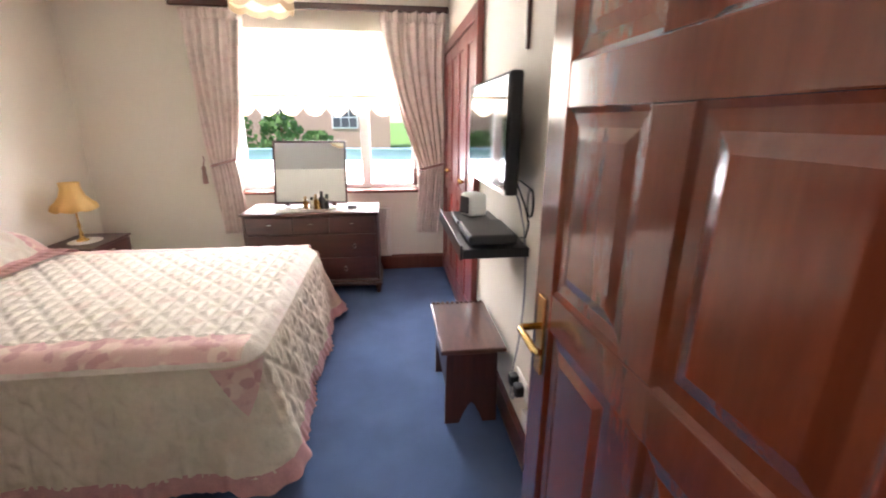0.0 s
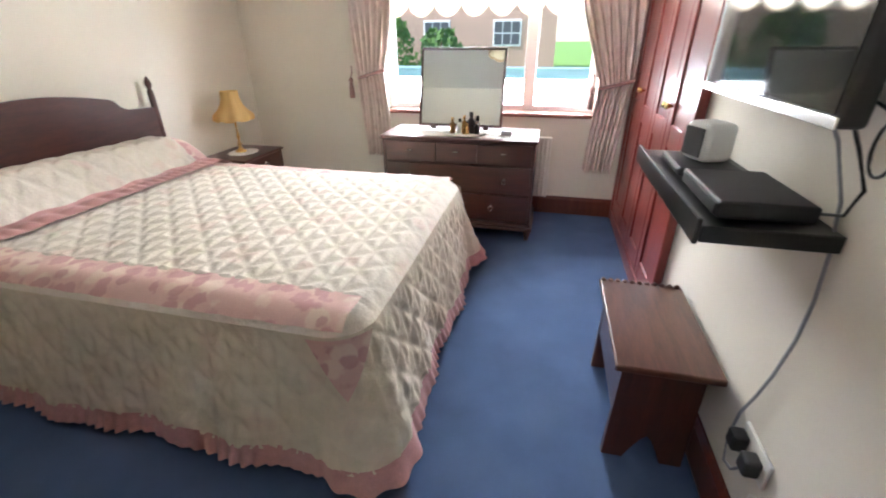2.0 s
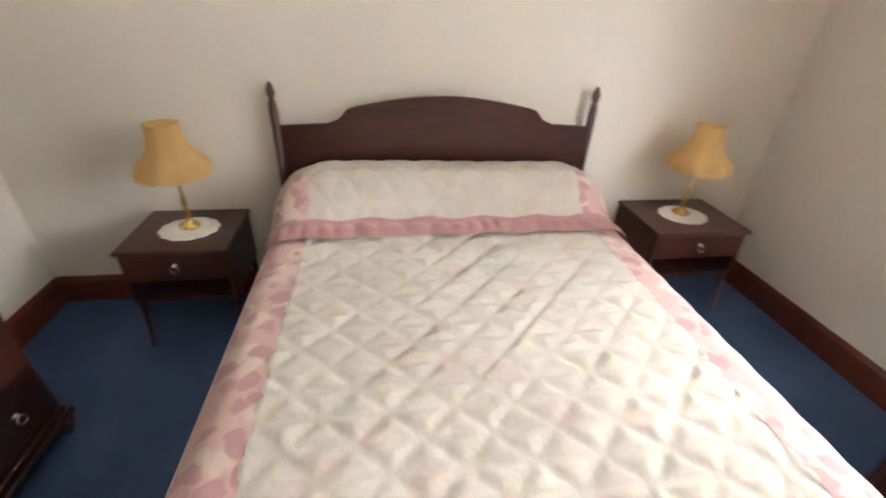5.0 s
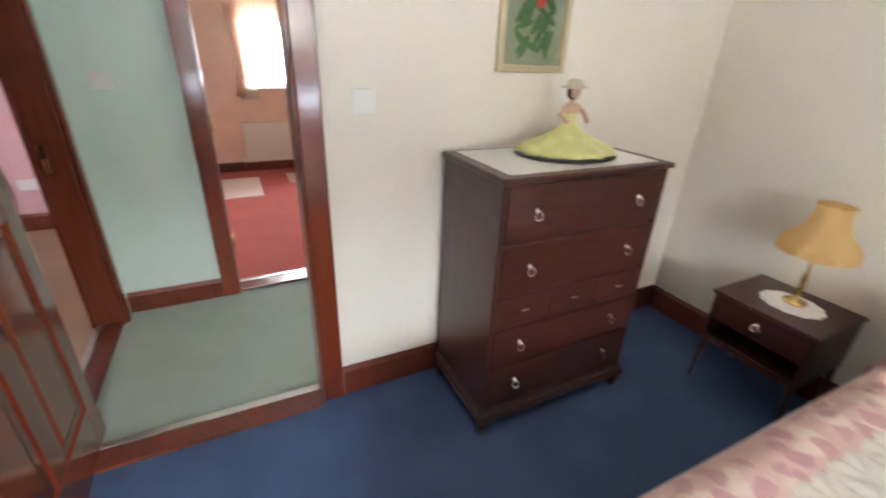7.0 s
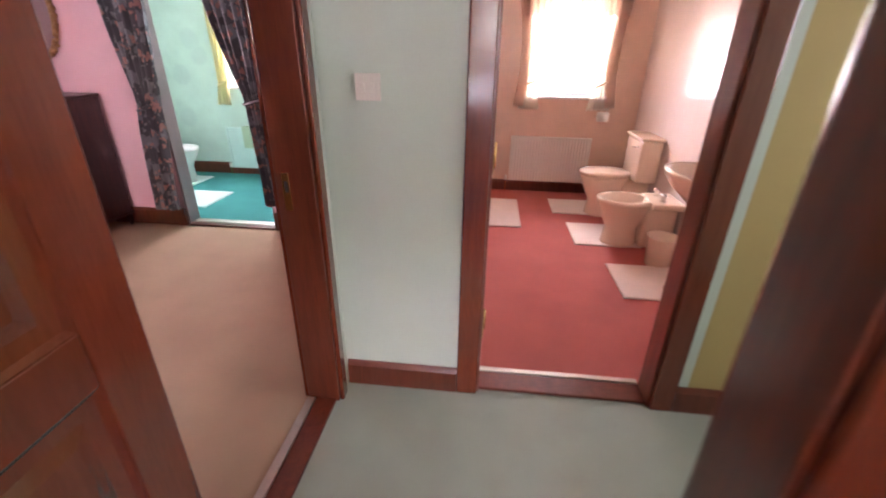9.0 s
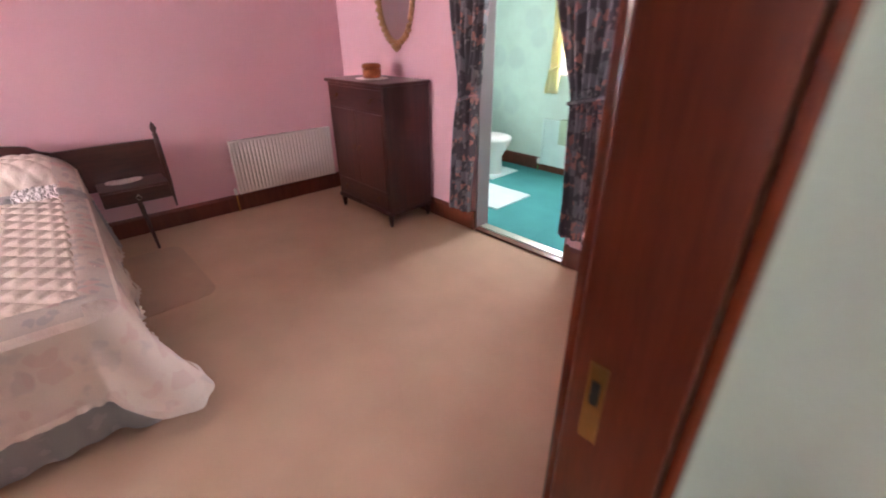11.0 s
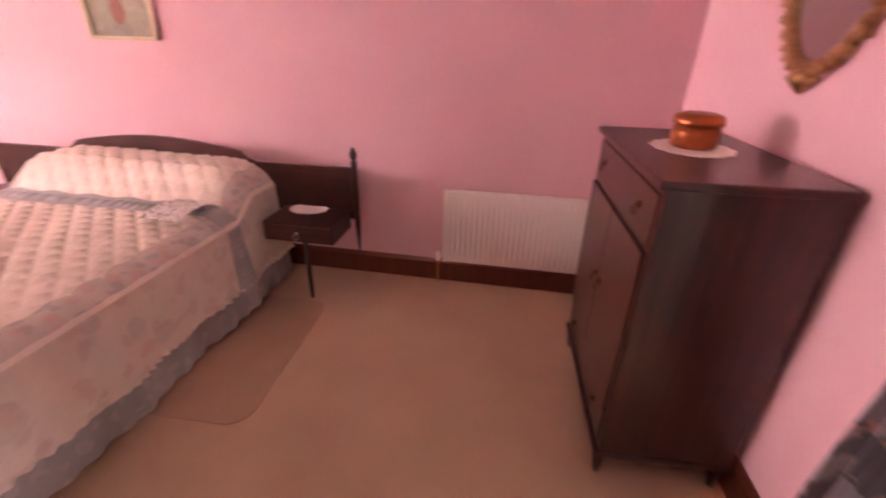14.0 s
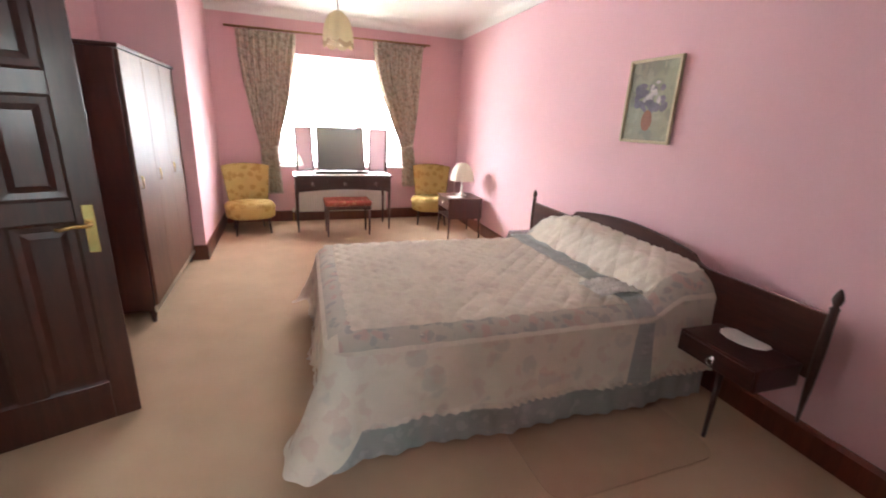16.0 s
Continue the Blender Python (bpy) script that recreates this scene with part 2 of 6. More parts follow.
TOWEL = material("sage_towel", (0.45, 0.56, 0.40), 0.95, vary=0.08, fine=200, bump=0.8)
COPPER = material("copper_tin", (0.42, 0.13, 0.05), 0.3, 0.8, vary=0.3, scale=25, bump=0.1)
STEELSTRIP = material("brushed_metal_strip", (0.66, 0.62, 0.55), 0.3, 1.0, vary=0.1, bump=0.05)
SILL = material("red_brown_sill_tile", (0.26, 0.10, 0.07), 0.25, vary=0.15, bump=0.03)
GRASS = material("lawn", (0.16, 0.30, 0.05), 0.95, vary=0.3, scale=2, fine=60, bump=1.0)
TARMAC = material("grey_tarmac", (0.12, 0.12, 0.12), 0.95, vary=0.2, scale=1, bump=0.5)
GARDENWALL = material("pale_blue_garden_wall", (0.30, 0.46, 0.55), 0.9, vary=0.1, scale=1, bump=0.3)
BRICK = material("far_red_brick", (0.50, 0.33, 0.25), 0.9, vary=0.2, scale=6, bump=0.4)
SLATE = material("roof_slate", (0.10, 0.10, 0.11), 0.8, vary=0.2, scale=8, bump=0.4)
BUSH = material("hedge_leaves", (0.09, 0.18, 0.045), 0.9, vary=0.5, scale=12, bump=0.6)
PANE = bpy.data.materials.new("window_glass")
PANE.use_nodes = True
PANE.node_tree.nodes["Principled BSDF"].inputs["Transmission Weight"].default_value = 1.0
PANE.node_tree.nodes["Principled BSDF"].inputs["Roughness"].default_value = 0.0
PANE.node_tree.nodes["Principled BSDF"].inputs["IOR"].default_value = 1.02


def picture_paint(name, back, a, b_, scale):
    return floral(name, back, [a, b_], scale=scale, amount=0.7, rough=0.5, wavy=0.2)


# ---- mesh helpers ----


def mesh_of(bm, name, mat, smooth=False):
    me = bpy.data.meshes.new(name)
    bm.normal_update()
    bm.to_mesh(me)
    bm.free()
    me.materials.append(mat)
    if smooth:
        for p in me.polygons:
            p.use_smooth = True
    return me


def part(name, bm, mat, parent=None, label="", smooth=False):
    ob = new(name, mesh_of(bm, name, mat, smooth))
    if parent is not None:
        ob.parent = parent
    if label:
        ob["label"] = label
    return ob


def thing(name, m, label, category, group="", kind=""):
    ob = new(name)
    ob.empty_display_size = 0.1
    ob.matrix_basis = m
    return tagged(ob, label, category, group, kind)


def structure(name, bm, mat, label="", category="", smooth=False):
    return tagged(part(name, bm, mat, smooth=smooth), label, category, kind="structure")


def box(bm, x0, x1, y0, y1, z0, z1, bevel=0.0, segments=2):
    vs = [bm.verts.new((x, y, z)) for z in (z0, z1) for y in (y0, y1) for x in (x0, x1)]
    faces = [bm.faces.new([vs[i] for i in q]) for q in ((0, 2, 3, 1), (4, 5, 7, 6), (0, 1, 5, 4), (1, 3, 7, 5), (3, 2, 6, 7), (2, 0, 4, 6))]
    if bevel:
        edges = {e for f in faces for e in f.edges}
        bmesh.ops.bevel(bm, geom=list(edges), offset=bevel, segments=segments, profile=0.5, affect="EDGES")
    return bm


def B(x0, x1, y0, y1, z0, z1, bevel=0.0, segments=2):
    return box(bmesh.new(), x0, x1, y0, y1, z0, z1, bevel, segments)


def loft(rings, cap0=True, cap1=True, bm=None):
    """Joins rings of points, each with the same count, into a skin."""
    bm = bm or bmesh.new()
    rows = [[bm.verts.new(p) for p in r] for r in rings]
    for a, b in zip(rows, rows[1:]):
        for i in range(len(a)):
            j = (i + 1) % len(a)
            bm.faces.new((a[i], a[j], b[j], b[i]))
    if cap0:
        bm.faces.new(rows[0][::-1])
    if cap1:
        bm.faces.new(rows[-1])
    return bm


def oval(cx, cy, z, rx, ry, n=20, power=1.0):
    pts = []
    for i in range(n):
        a = 2 * math.pi * i / n
        c, s = math.cos(a), math.sin(a)
        pts.append((cx + rx * math.copysign(abs(c) ** power, c), cy + ry * math.copysign(abs(s) ** power, s), z))
    return pts


def turned(profile, n=16, cx=0.0, cy=0.0, bm=None):
    """A turned body from (radius, height) pairs."""
    return loft([oval(cx, cy, z, r, r, n) for r, z in profile], bm=bm)


def tube(points, r, n=8, bm=None):
    """A round bar along points."""
    bm = bm or bmesh.new()
    pts = [Vector(p) for p in points]
    rings = []
    for i, p in enumerate(pts):
        d = (pts[min(i + 1, len(pts) - 1)] - pts[max(i - 1, 0)]).normalized()
        side = d.cross(Vector((0, 0, 1)) if abs(d.z) < 0.9 else Vector((1, 0, 0))).normalized()
        up = side.cross(d)
        rings.append([p + r * (math.cos(2 * math.pi * k / n) * side + math.sin(2 * math.pi * k / n) * up) for k in range(n)])
    return loft(rings, bm=bm)


def sheet(fn, nu, nv, thick=0.0, bm=None):
    """A surface from fn(u, v), u and v from 0 to 1; thick gives it a back."""
    bm = bm or bmesh.new()
    grid = [[bm.verts.new(fn(i / nu, j / nv)) for j in range(nv + 1)] for i in range(nu + 1)]
    for i in range(nu):
        for j in range(nv):
            bm.faces.new((grid[i][j], grid[i + 1][j], grid[i + 1][j + 1], grid[i][j + 1]))
    if thick:
        bm.normal_update()
        bmesh.ops.solidify(bm, geom=bm.faces[:], thickness=thick)
    return bm


def outline_plate(pts, axis, a, b):
    """A plate with the outline pts, from a to b along axis (0: x, 1: y, 2: z)."""
    def at(p, d):
        q = list(p)
        q.insert(axis, d)
        return q
    return loft([[at(p, a) for p in pts], [at(p, b) for p in pts]])


def wall(name, axis, d0, d1, a0, a1, z0, z1, mat, holes=(), label=""):
    """A wall that lies from d0 to d1 across and a0 to a1 along; axis 'x' runs along x. holes: (from, to, bottom, top)."""
    bm = bmesh.new()

    def piece(p, q, lo, hi):
        if q - p > 1e-4 and hi - lo > 1e-4:
            if axis == "x":
                box(bm, p, q, d0, d1, lo, hi)
            else:
                box(bm, d0, d1, p, q, lo, hi)
    pos = a0
    for p, q, lo, hi in sorted(holes):
        piece(pos, p, z0, z1)
        piece(p, q, z0, lo)
        piece(p, q, hi, z1)
        pos = q
    piece(pos, a1, z0, z1)
    return structure(name, bm, mat, label, "wall")


def skirting(axis, face, out, a0, a1, h=0.15):
    """A baseboard on a wall's face; out is +1 or -1, the way into the room."""
    t = 0.018
    prof = [(0, 0), (t * out, 0), (t * out, h - 0.025), (t * 0.55 * out, h - 0.008), (t * 0.4 * out, h), (0, h)]
    if axis == "x":
        bm = outline_plate([(face + p, z) for p, z in prof], 0, a0, a1)
    else:
        bm = outline_plate([(face + p, z) for p, z in prof], 1, a0, a1)
    bmesh.ops.recalc_face_normals(bm, faces=bm.faces[:])
    return structure("baseboard", bm, TRIM, "dark mahogany baseboard along the wall", "baseboard")


def door_frame(name, axis, d0, d1, a0, a1, top, width=0.085, label="red mahogany door frame with moulded architrave"):
    """Jambs that line an opening through a wall from d0 to d1, and an architrave on both faces."""
    root = thing(name, Matrix(), label, "door frame", kind="structure")

    def b(p, q, r, s, lo, hi, nm, bev=0.004):
        part(nm, B(p, q, r, s, lo, hi, bev) if axis == "x" else B(r, s, p, q, lo, hi, bev), TRIM if nm == "jamb" else DOORWOOD, root)
    b(a0, a0 + 0.022, d0 - 0.002, d1 + 0.002, 0, top, "jamb")
    b(a1 - 0.022, a1, d0 - 0.002, d1 + 0.002, 0, top, "jamb")
    b(a0 + 0.022, a1 - 0.022, d0 - 0.002, d1 + 0.002, top - 0.022, top, "jamb")
    for e, o in ((d0, -1), (d1, 1)):
        p, q = sorted((e + 0.003 * o, e + 0.022 * o))
        b(a0 - width + 0.01, a0 + 0.012, p, q, 0, top + width - 0.012, "architrave", 0.006)
        b(a1 - 0.012, a1 + width - 0.01, p, q, 0, top + width - 0.012, "architrave", 0.006)
        b(a0 + 0.0125, a1 - 0.0125, p, q, top - 0.012, top + width - 0.012, "architrave", 0.006)
    return root

# ---- the rooms ----
H1, H2 = 2.50, 2.72
DOOR = 2.03


def floor_slab(name, x0, x1, y0, y1, mat, label):
    return structure(name, B(x0, x1, y0, y1, -0.12, 0.0), mat, label, "floor")


floor_slab("floor_bedroom", -2.66, 0.60, -0.06, 3.88, BLUE, "blue fitted carpet, slightly worn")
floor_slab("floor_hall", -2.2, 0.58, -1.25, -0.06, GREEN, "pale green hall carpet")
floor_slab("floor_pink_bedroom", 0.58, 4.80, -3.02, 4.10, BEIGE, "plain beige bedroom carpet")
floor_slab("floor_bathroom", -1.67, 0.50, -4.55, -1.25, RED, "rose red bathroom carpet")
floor_slab("floor_ensuite", 1.3, 3.95, -4.74, -3.02, TEAL, "teal ensuite carpet")

# cream bedroom
D1 = (-0.46, 0.50, 0, DOOR)
N1 = 3.88
W1 = (-1.40, 0.32, 0.80, 2.23)
wall("wall_south_bedroom", "x", -0.06, 0.0, -2.66, 0.60, 0, H1, CREAM, [D1], "cream painted wall with a doorway")
wall("wall_north_bedroom", "x", N1, N1 + 0.26, -2.72, 0.98, -0.4, H1 + 0.4, CREAM, [W1], "cream painted wall round a wide window")
wall("wall_west_bedroom", "y", -2.72, -2.66, -0.06, N1, 0, H1, CREAM, label="cream painted wall behind the bed")
wall("wall_east_bedroom", "y", 0.60, 0.65, -0.06, N1, 0, H1, CREAM, label="cream painted wall that carries the television")
structure("ceiling_bedroom", B(-2.72, 0.65, -0.06, N1, H1, H1 + 0.1), WHITE, "white painted ceiling", "ceiling")
skirting("x", 0.0, 1, -2.64, -0.54)
skirting("x", N1, -1, -2.64, 0.58)
skirting("y", -2.66, 1, 0.0, N1)
skirting("y", 0.60, -1, 0.02, 2.28)

# hall
D2 = (-1.07, -0.20, 0, DOOR)
D3 = (-0.909, -0.107, 0, DOOR)
wall("wall_north_hall", "x", -0.12, -0.06, -2.2, 0.60, 0, H1, MINT, [D1], "pale mint hall wall with a doorway")
wall("wall_south_hall", "x", -1.25, -1.19, -1.04, 0.60, 0, H1, MINT, [D3], "pale mint hall wall with the bathroom doorway")
wall("wall_south_hall_west", "x", -1.25, -1.19, -2.2, -1.04, 0, H1, OLIVE, label="mustard yellow hall wall")
wall("wall_east_hall", "y", 0.50, 0.57, -1.19, -0.12, 0, H1, MINT, [D2], "pale mint hall wall with a bedroom doorway")
wall("wall_west_hall", "y", -2.46, -2.36, -1.25, -0.06, 0, H1, MINT, label="hall end wall")
structure("ceiling_hall", B(-2.36, 0.60, -1.25, -0.06, H1, H1 + 0.1), WHITE, "white hall ceiling", "ceiling")
skirting("x", -1.19, 1, -0.024, 0.49, 0.13)
skirting("x", -1.19, 1, -2.2, -0.992, 0.13)
skirting("x", -0.12, -1, -2.2, -0.54, 0.13)
door_frame("door_1", "x", -0.12, 0.012, D1[0], D1[1], DOOR)
door_frame("door_2", "y", 0.50, 0.64, D2[0], D2[1], DOOR, 0.055)
door_frame("door_3", "x", -1.31, -1.19, D3[0], D3[1], DOOR, 0.092)


def threshold(x0, x1, y0, y1, strip):
    root = thing("threshold", Matrix(), "dark mahogany door threshold with a metal carpet strip", "threshold", kind="structure")
    part("board", B(x0, x1, y0, y1, 0.001, 0.018, 0.004), TRIM, root)
    part("carpet_strip", B(*strip, 0.012, 0.023, 0.003), STEELSTRIP, root, "bright metal carpet strip")


threshold(D1[0] + 0.022, D1[1] - 0.022, -0.045, 0.062, (D1[0] + 0.022, D1[1] - 0.022, -0.078, -0.047))
threshold(0.51, 0.60, D2[0] + 0.022, D2[1] - 0.022, (0.602, 0.638, D2[0] + 0.03, D2[1] - 0.03))
threshold(D3[0] + 0.022, D3[1] - 0.022, -1.315, -1.20, (D3[0] + 0.022, D3[1] - 0.022, -1.345, -1.317))

# pink bedroom; its long wall runs a little out of square
D4 = (1.72, 2.56, 0, 2.06)
W2 = (2.02, 3.82, 0.76, 2.22)
SKEW = 0.045


def east(y):
    return 4.40 + SKEW * (y + 1.3)


wall("wall_west_pink_bedroom", "y", 0.57, 0.64, -2.96, 0.0, 0, H2, PINK, [D2], "pink painted wall with the bedroom doorway")
wall("wall_alcove_pink_bedroom", "y", 0.65, 0.70, 0.0, 2.50, 0, H2, PINK, label="pink painted wall behind the wardrobe")
structure("wall_corner_pink_bedroom", B(0.57, 0.70, 0.0, 0.03, 0, H2), PINK, "pink painted wall return", "wall")
structure("wall_pier_pink_bedroom", B(0.65, 1.30, 2.50, 4.10, 0, H2, 0.004), PINK, "pink painted chimney-like pier beside the window", "wall")
wall("wall_north_pink_bedroom", "x", 4.10, 4.36, 0.98, 4.95, -0.4, H2 + 0.2, PINK, [W2], "pink painted wall round the window")
wall("wall_south_pink_bedroom", "x", -3.03, -2.96, 0.60, 4.55, 0, H2, PINK, [D4], "pink painted wall with an opening to the ensuite")
structure("wall_east_pink_bedroom", outline_plate([(east(-2.96), -2.96), (4.90, -2.96), (4.90, 4.10), (east(4.10), 4.10)], 2, 0, H2), PINK, "pink painted wall behind the headboard", "wall")
structure("ceiling_pink_bedroom", B(0.60, 4.95, -3.03, 4.36, H2, H2 + 0.1), WHITE, "white ceiling of the pink bedroom", "ceiling")


def cove(axis, face, out, a0, a1):
    prof = [(0, H2 - 0.10), (0.012 * out, H2 - 0.10)]
    prof += [(out * (0.10 - 0.088 * math.cos(k * math.pi / 12)), H2 - 0.10 + 0.098 * math.sin(k * math.pi / 12)) for k in range(1, 7)]
    prof += [(0, H2 - 0.002)]
    bm = outline_plate([(face + p, z) for p, z in prof], 0 if axis == "x" else 1, a0, a1)
    bmesh.ops.recalc_face_normals(bm, faces=bm.faces[:])
    return structure("trim", bm, WHITE, "white plaster cornice", "cornice")


cove("x", 4.10, -1, 1.30, 4.62)
skirting("x", 4.10, -1, 1.31, 4.62)
skirting("y", 1.30, 1, 2.48, 4.10)
skirting("x", 2.50, -1, 0.71, 1.318)
skirting("x", -2.96, 1, 0.66, 1.71, 0.15)
skirting("x", -2.96, 1, 2.57, 4.32, 0.15)
skirting("y", 0.64, 1, -2.94, -1.13)
skirting("y", 0.70, 1, 0.02, 2.48)
eb = skirting("y", 0.0, -1, 0.0, 7.06)
eb.matrix_basis = pose(east(-2.96) - 0.001, -2.96, 0, 0, 0, -math.degrees(math.atan(SKEW)))
ec = cove("y", 0.0, -1, 0.0, 7.06)
ec.matrix_basis = eb.matrix_basis.copy()
# The opening's lining is a dark pinkish grey all over.
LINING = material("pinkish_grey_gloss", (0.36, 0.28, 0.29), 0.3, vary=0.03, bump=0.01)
ensuite_way = thing("opening_ensuite", Matrix(), "pinkish grey lining of the ensuite opening", "door frame", kind="structure")
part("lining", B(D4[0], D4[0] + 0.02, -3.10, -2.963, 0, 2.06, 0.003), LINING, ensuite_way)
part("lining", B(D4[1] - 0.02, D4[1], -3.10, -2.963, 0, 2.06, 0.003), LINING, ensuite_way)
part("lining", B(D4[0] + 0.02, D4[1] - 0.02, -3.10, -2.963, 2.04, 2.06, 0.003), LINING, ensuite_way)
for sx in (D4[0] - 0.022, D4[1] - 0.004):
    part("plinth_block", B(sx, sx + 0.026, -3.12, -2.935, 0, 0.16, 0.004), TRIM, ensuite_way)
threshold(D4[0] + 0.02, D4[1] - 0.02, -3.0, -2.94, (D4[0] + 0.02, D4[1] - 0.02, -3.08, -3.005))

# bathroom and ensuite
W3 = (-1.27, -0.46, 1.03, 2.0)
W4 = (2.12, 3.04, 1.03, 2.1)
wall("wall_north_bathroom", "x", -1.31, -1.25, -1.75, 0.55, 0, H1, PEACH, [D3], "peach bathroom wall with the doorway")
wall("wall_south_bathroom", "x", -4.75, -4.55, -1.75, 0.55, 0, H1, PEACH, [W3], "peach tiled bathroom wall with a small window")
wall("wall_west_bathroom", "y", -1.75, -1.67, -4.55, -1.31, 0, H1, GLAZE, label="glossy pale pink tiled wall")
wall("wall_east_bathroom", "y", 0.50, 0.55, -4.55, -1.31, 0, H1, PEACH, label="peach tiled bathroom wall")
structure("ceiling_bathroom", B(-1.75, 0.55, -4.55, -1.25, H1, H1 + 0.1), WHITE, "white bathroom ceiling", "ceiling")
skirting("x", -4.55, 1, -1.67, 0.5, 0.12)
wall("wall_north_ensuite", "x", -3.10, -3.03, 1.22, 4.0, 0, H1, AQUA, [D4], "aqua papered ensuite wall")
wall("wall_south_ensuite", "x", -4.94, -4.74, 1.22, 4.0, 0, H1, AQUA, [W4], "aqua papered wall with a faint motif")
wall("wall_west_ensuite", "y", 1.22, 1.3, -4.74, -3.10, 0, H1, AQUA, label="aqua papered side wall")
wall("wall_east_ensuite", "y", 3.92, 4.0, -4.74, -3.10, 0, H1, AQUA, label="aqua papered side wall")
structure("ceiling_ensuite", B(1.22, 4.0, -4.74, -3.03, H1, H1 + 0.1), WHITE, "white ensuite ceiling", "ceiling")
skirting("x", -4.74, 1, 1.3, 3.92, 0.14)
skirting("y", 3.92, -1, -4.74, -3.10, 0.14)


def window(name, w, y_frame, inside, mullions, sill_mat, reveal, label):
    """A plastic window in an opening of a wall along x; inside is +1 or -1, the way into the room."""
    x0, x1, z0, z1 = w
    root = thing(name, Matrix(), label, "window", kind="structure")
    f = 0.06
    ys = sorted((y_frame, y_frame - 0.06 * inside))
    part("window_frame", B(x0, x0 + f, *ys, z0, z1, 0.006), UPVC, root)
    part("window_frame", B(x1 - f, x1, *ys, z0, z1, 0.006), UPVC, root)
    part("window_frame", B(x0 + f, x1 - f, *ys, z0, z0 + f, 0.006), UPVC, root)
    part("window_frame", B(x0 + f, x1 - f, *ys, z1 - f, z1, 0.006), UPVC, root)
    xs = [x0 + f] + list(mullions) + [x1 - f]
    for mx in mullions:
        part("mullion", B(mx - 0.045, mx + 0.045, ys[0] - 0.006, ys[1] + 0.006, z0 + f, z1 - f, 0.006), UPVC, root)
    for a, b in zip(xs, xs[1:]):
        p = part("pane", B(a, b, sum(ys) / 2 - 0.003, sum(ys) / 2 + 0.003, z0 + f, z1 - f), PANE, root)
        p.visible_shadow = False
    if sill_mat:
        e = sorted((y_frame, y_frame + (reveal + 0.03) * inside))
        part("window_sill", B(x0 + 0.003, x1 - 0.003, *e, z0 - 0.005, z0 + 0.022, 0.005), sill_mat, root)
    return root


window("window_1", W1, N1 + 0.17, -1, [-0.20], SILL, 0.17, "white plastic bedroom window over a red-brown sill")
window("window_2", W2, 4.27, -1, [3.15], UPVC, 0.17, "white plastic window of the pink bedroom")
window("window_3", W3, -4.64, 1, [], UPVC, 0.09, "small frosted bathroom window")
window("window_4", W4, -4.85, 1, [], UPVC, 0.1, "bright ensuite window")

# built-in closet
closet = thing("closet", pose(0, 0.08, 0), "cherry red built-in closet with panelled doors", "closet", kind="structure")
part("frame_post", B(0.555, 0.597, 2.21, 2.29, 0, 2.12, 0.005), CLOSET, closet)
part("frame_post", B(0.555, 0.597, 3.74, 3.798, 0, 2.12, 0.005), CLOSET, closet)
part("frame_head", B(0.555, 0.597, 2.29, 3.74, 2.04, 2.12, 0.005), CLOSET, closet)
part("plinth", B(0.560, 0.597, 2.29, 3.74, 0, 0.09, 0.004), CLOSET, closet)


def panelled_door(parent, name, y0, y1, z0, z1, mat, knob_at):
    d = part(name, B(0.565, 0.595, y0, y0 + 0.075, z0, z1, 0.004), mat, parent)
    part("stile", B(0.565, 0.595, y1 - 0.075, y1, z0, z1, 0.004), mat, d)
    for lo, hi in ((z0, z0 + 0.11), (0.86, 0.97), (z1 - 0.09, z1)):
        part("rail", B(0.566, 0.594, y0 + 0.075, y1 - 0.075, lo, hi, 0.004), mat, d)
    for lo, hi in ((z0 + 0.11, 0.86), (0.97, z1 - 0.09)):
        part("panel", B(0.576, 0.590, y0 + 0.07, y1 - 0.07, lo - 0.005, hi + 0.005, 0.003), mat, d)
    k = bmesh.new()
    turned([(0.008, 0), (0.007, 0.012), (0.016, 0.02), (0.017, 0.03), (0.006, 0.037)], 12, bm=k)
    bmesh.ops.transform(k, matrix=pose(0.565, knob_at, 1.05, 0, -90, 0), verts=k.verts[:])
    part("knob", k, BRASS, d, "small brass knob", True)


for i, (a, b) in enumerate(((2.293, 2.65), (2.654, 3.012), (3.018, 3.376), (3.38, 3.737))):
    panelled_door(closet, "door", a, b, 0.093, 2.036, CLOSET, b - 0.03 if i % 2 == 0 else a + 0.03)

# ---- outdoors, seen through the bedroom window ----
structure("ground", B(-300, 300, -300, 400, -0.37, -0.25), GRASS, "lawn outside the window", "ground")
structure("road", B(-60, 60, 14.5, 18, -0.25, -0.22), TARMAC, "grey road beyond the garden wall", "road")
gw = tagged(part("garden_wall", B(-30, 30, 13.0, 13.2, -0.25, 0.60, 0.01), GARDENWALL), "pale blue painted garden wall", "wall", kind="structure")
coping = part("coping", B(-30, 30, 12.95, 13.25, 0.602, 0.67, 0.01), GARDENWALL, gw)


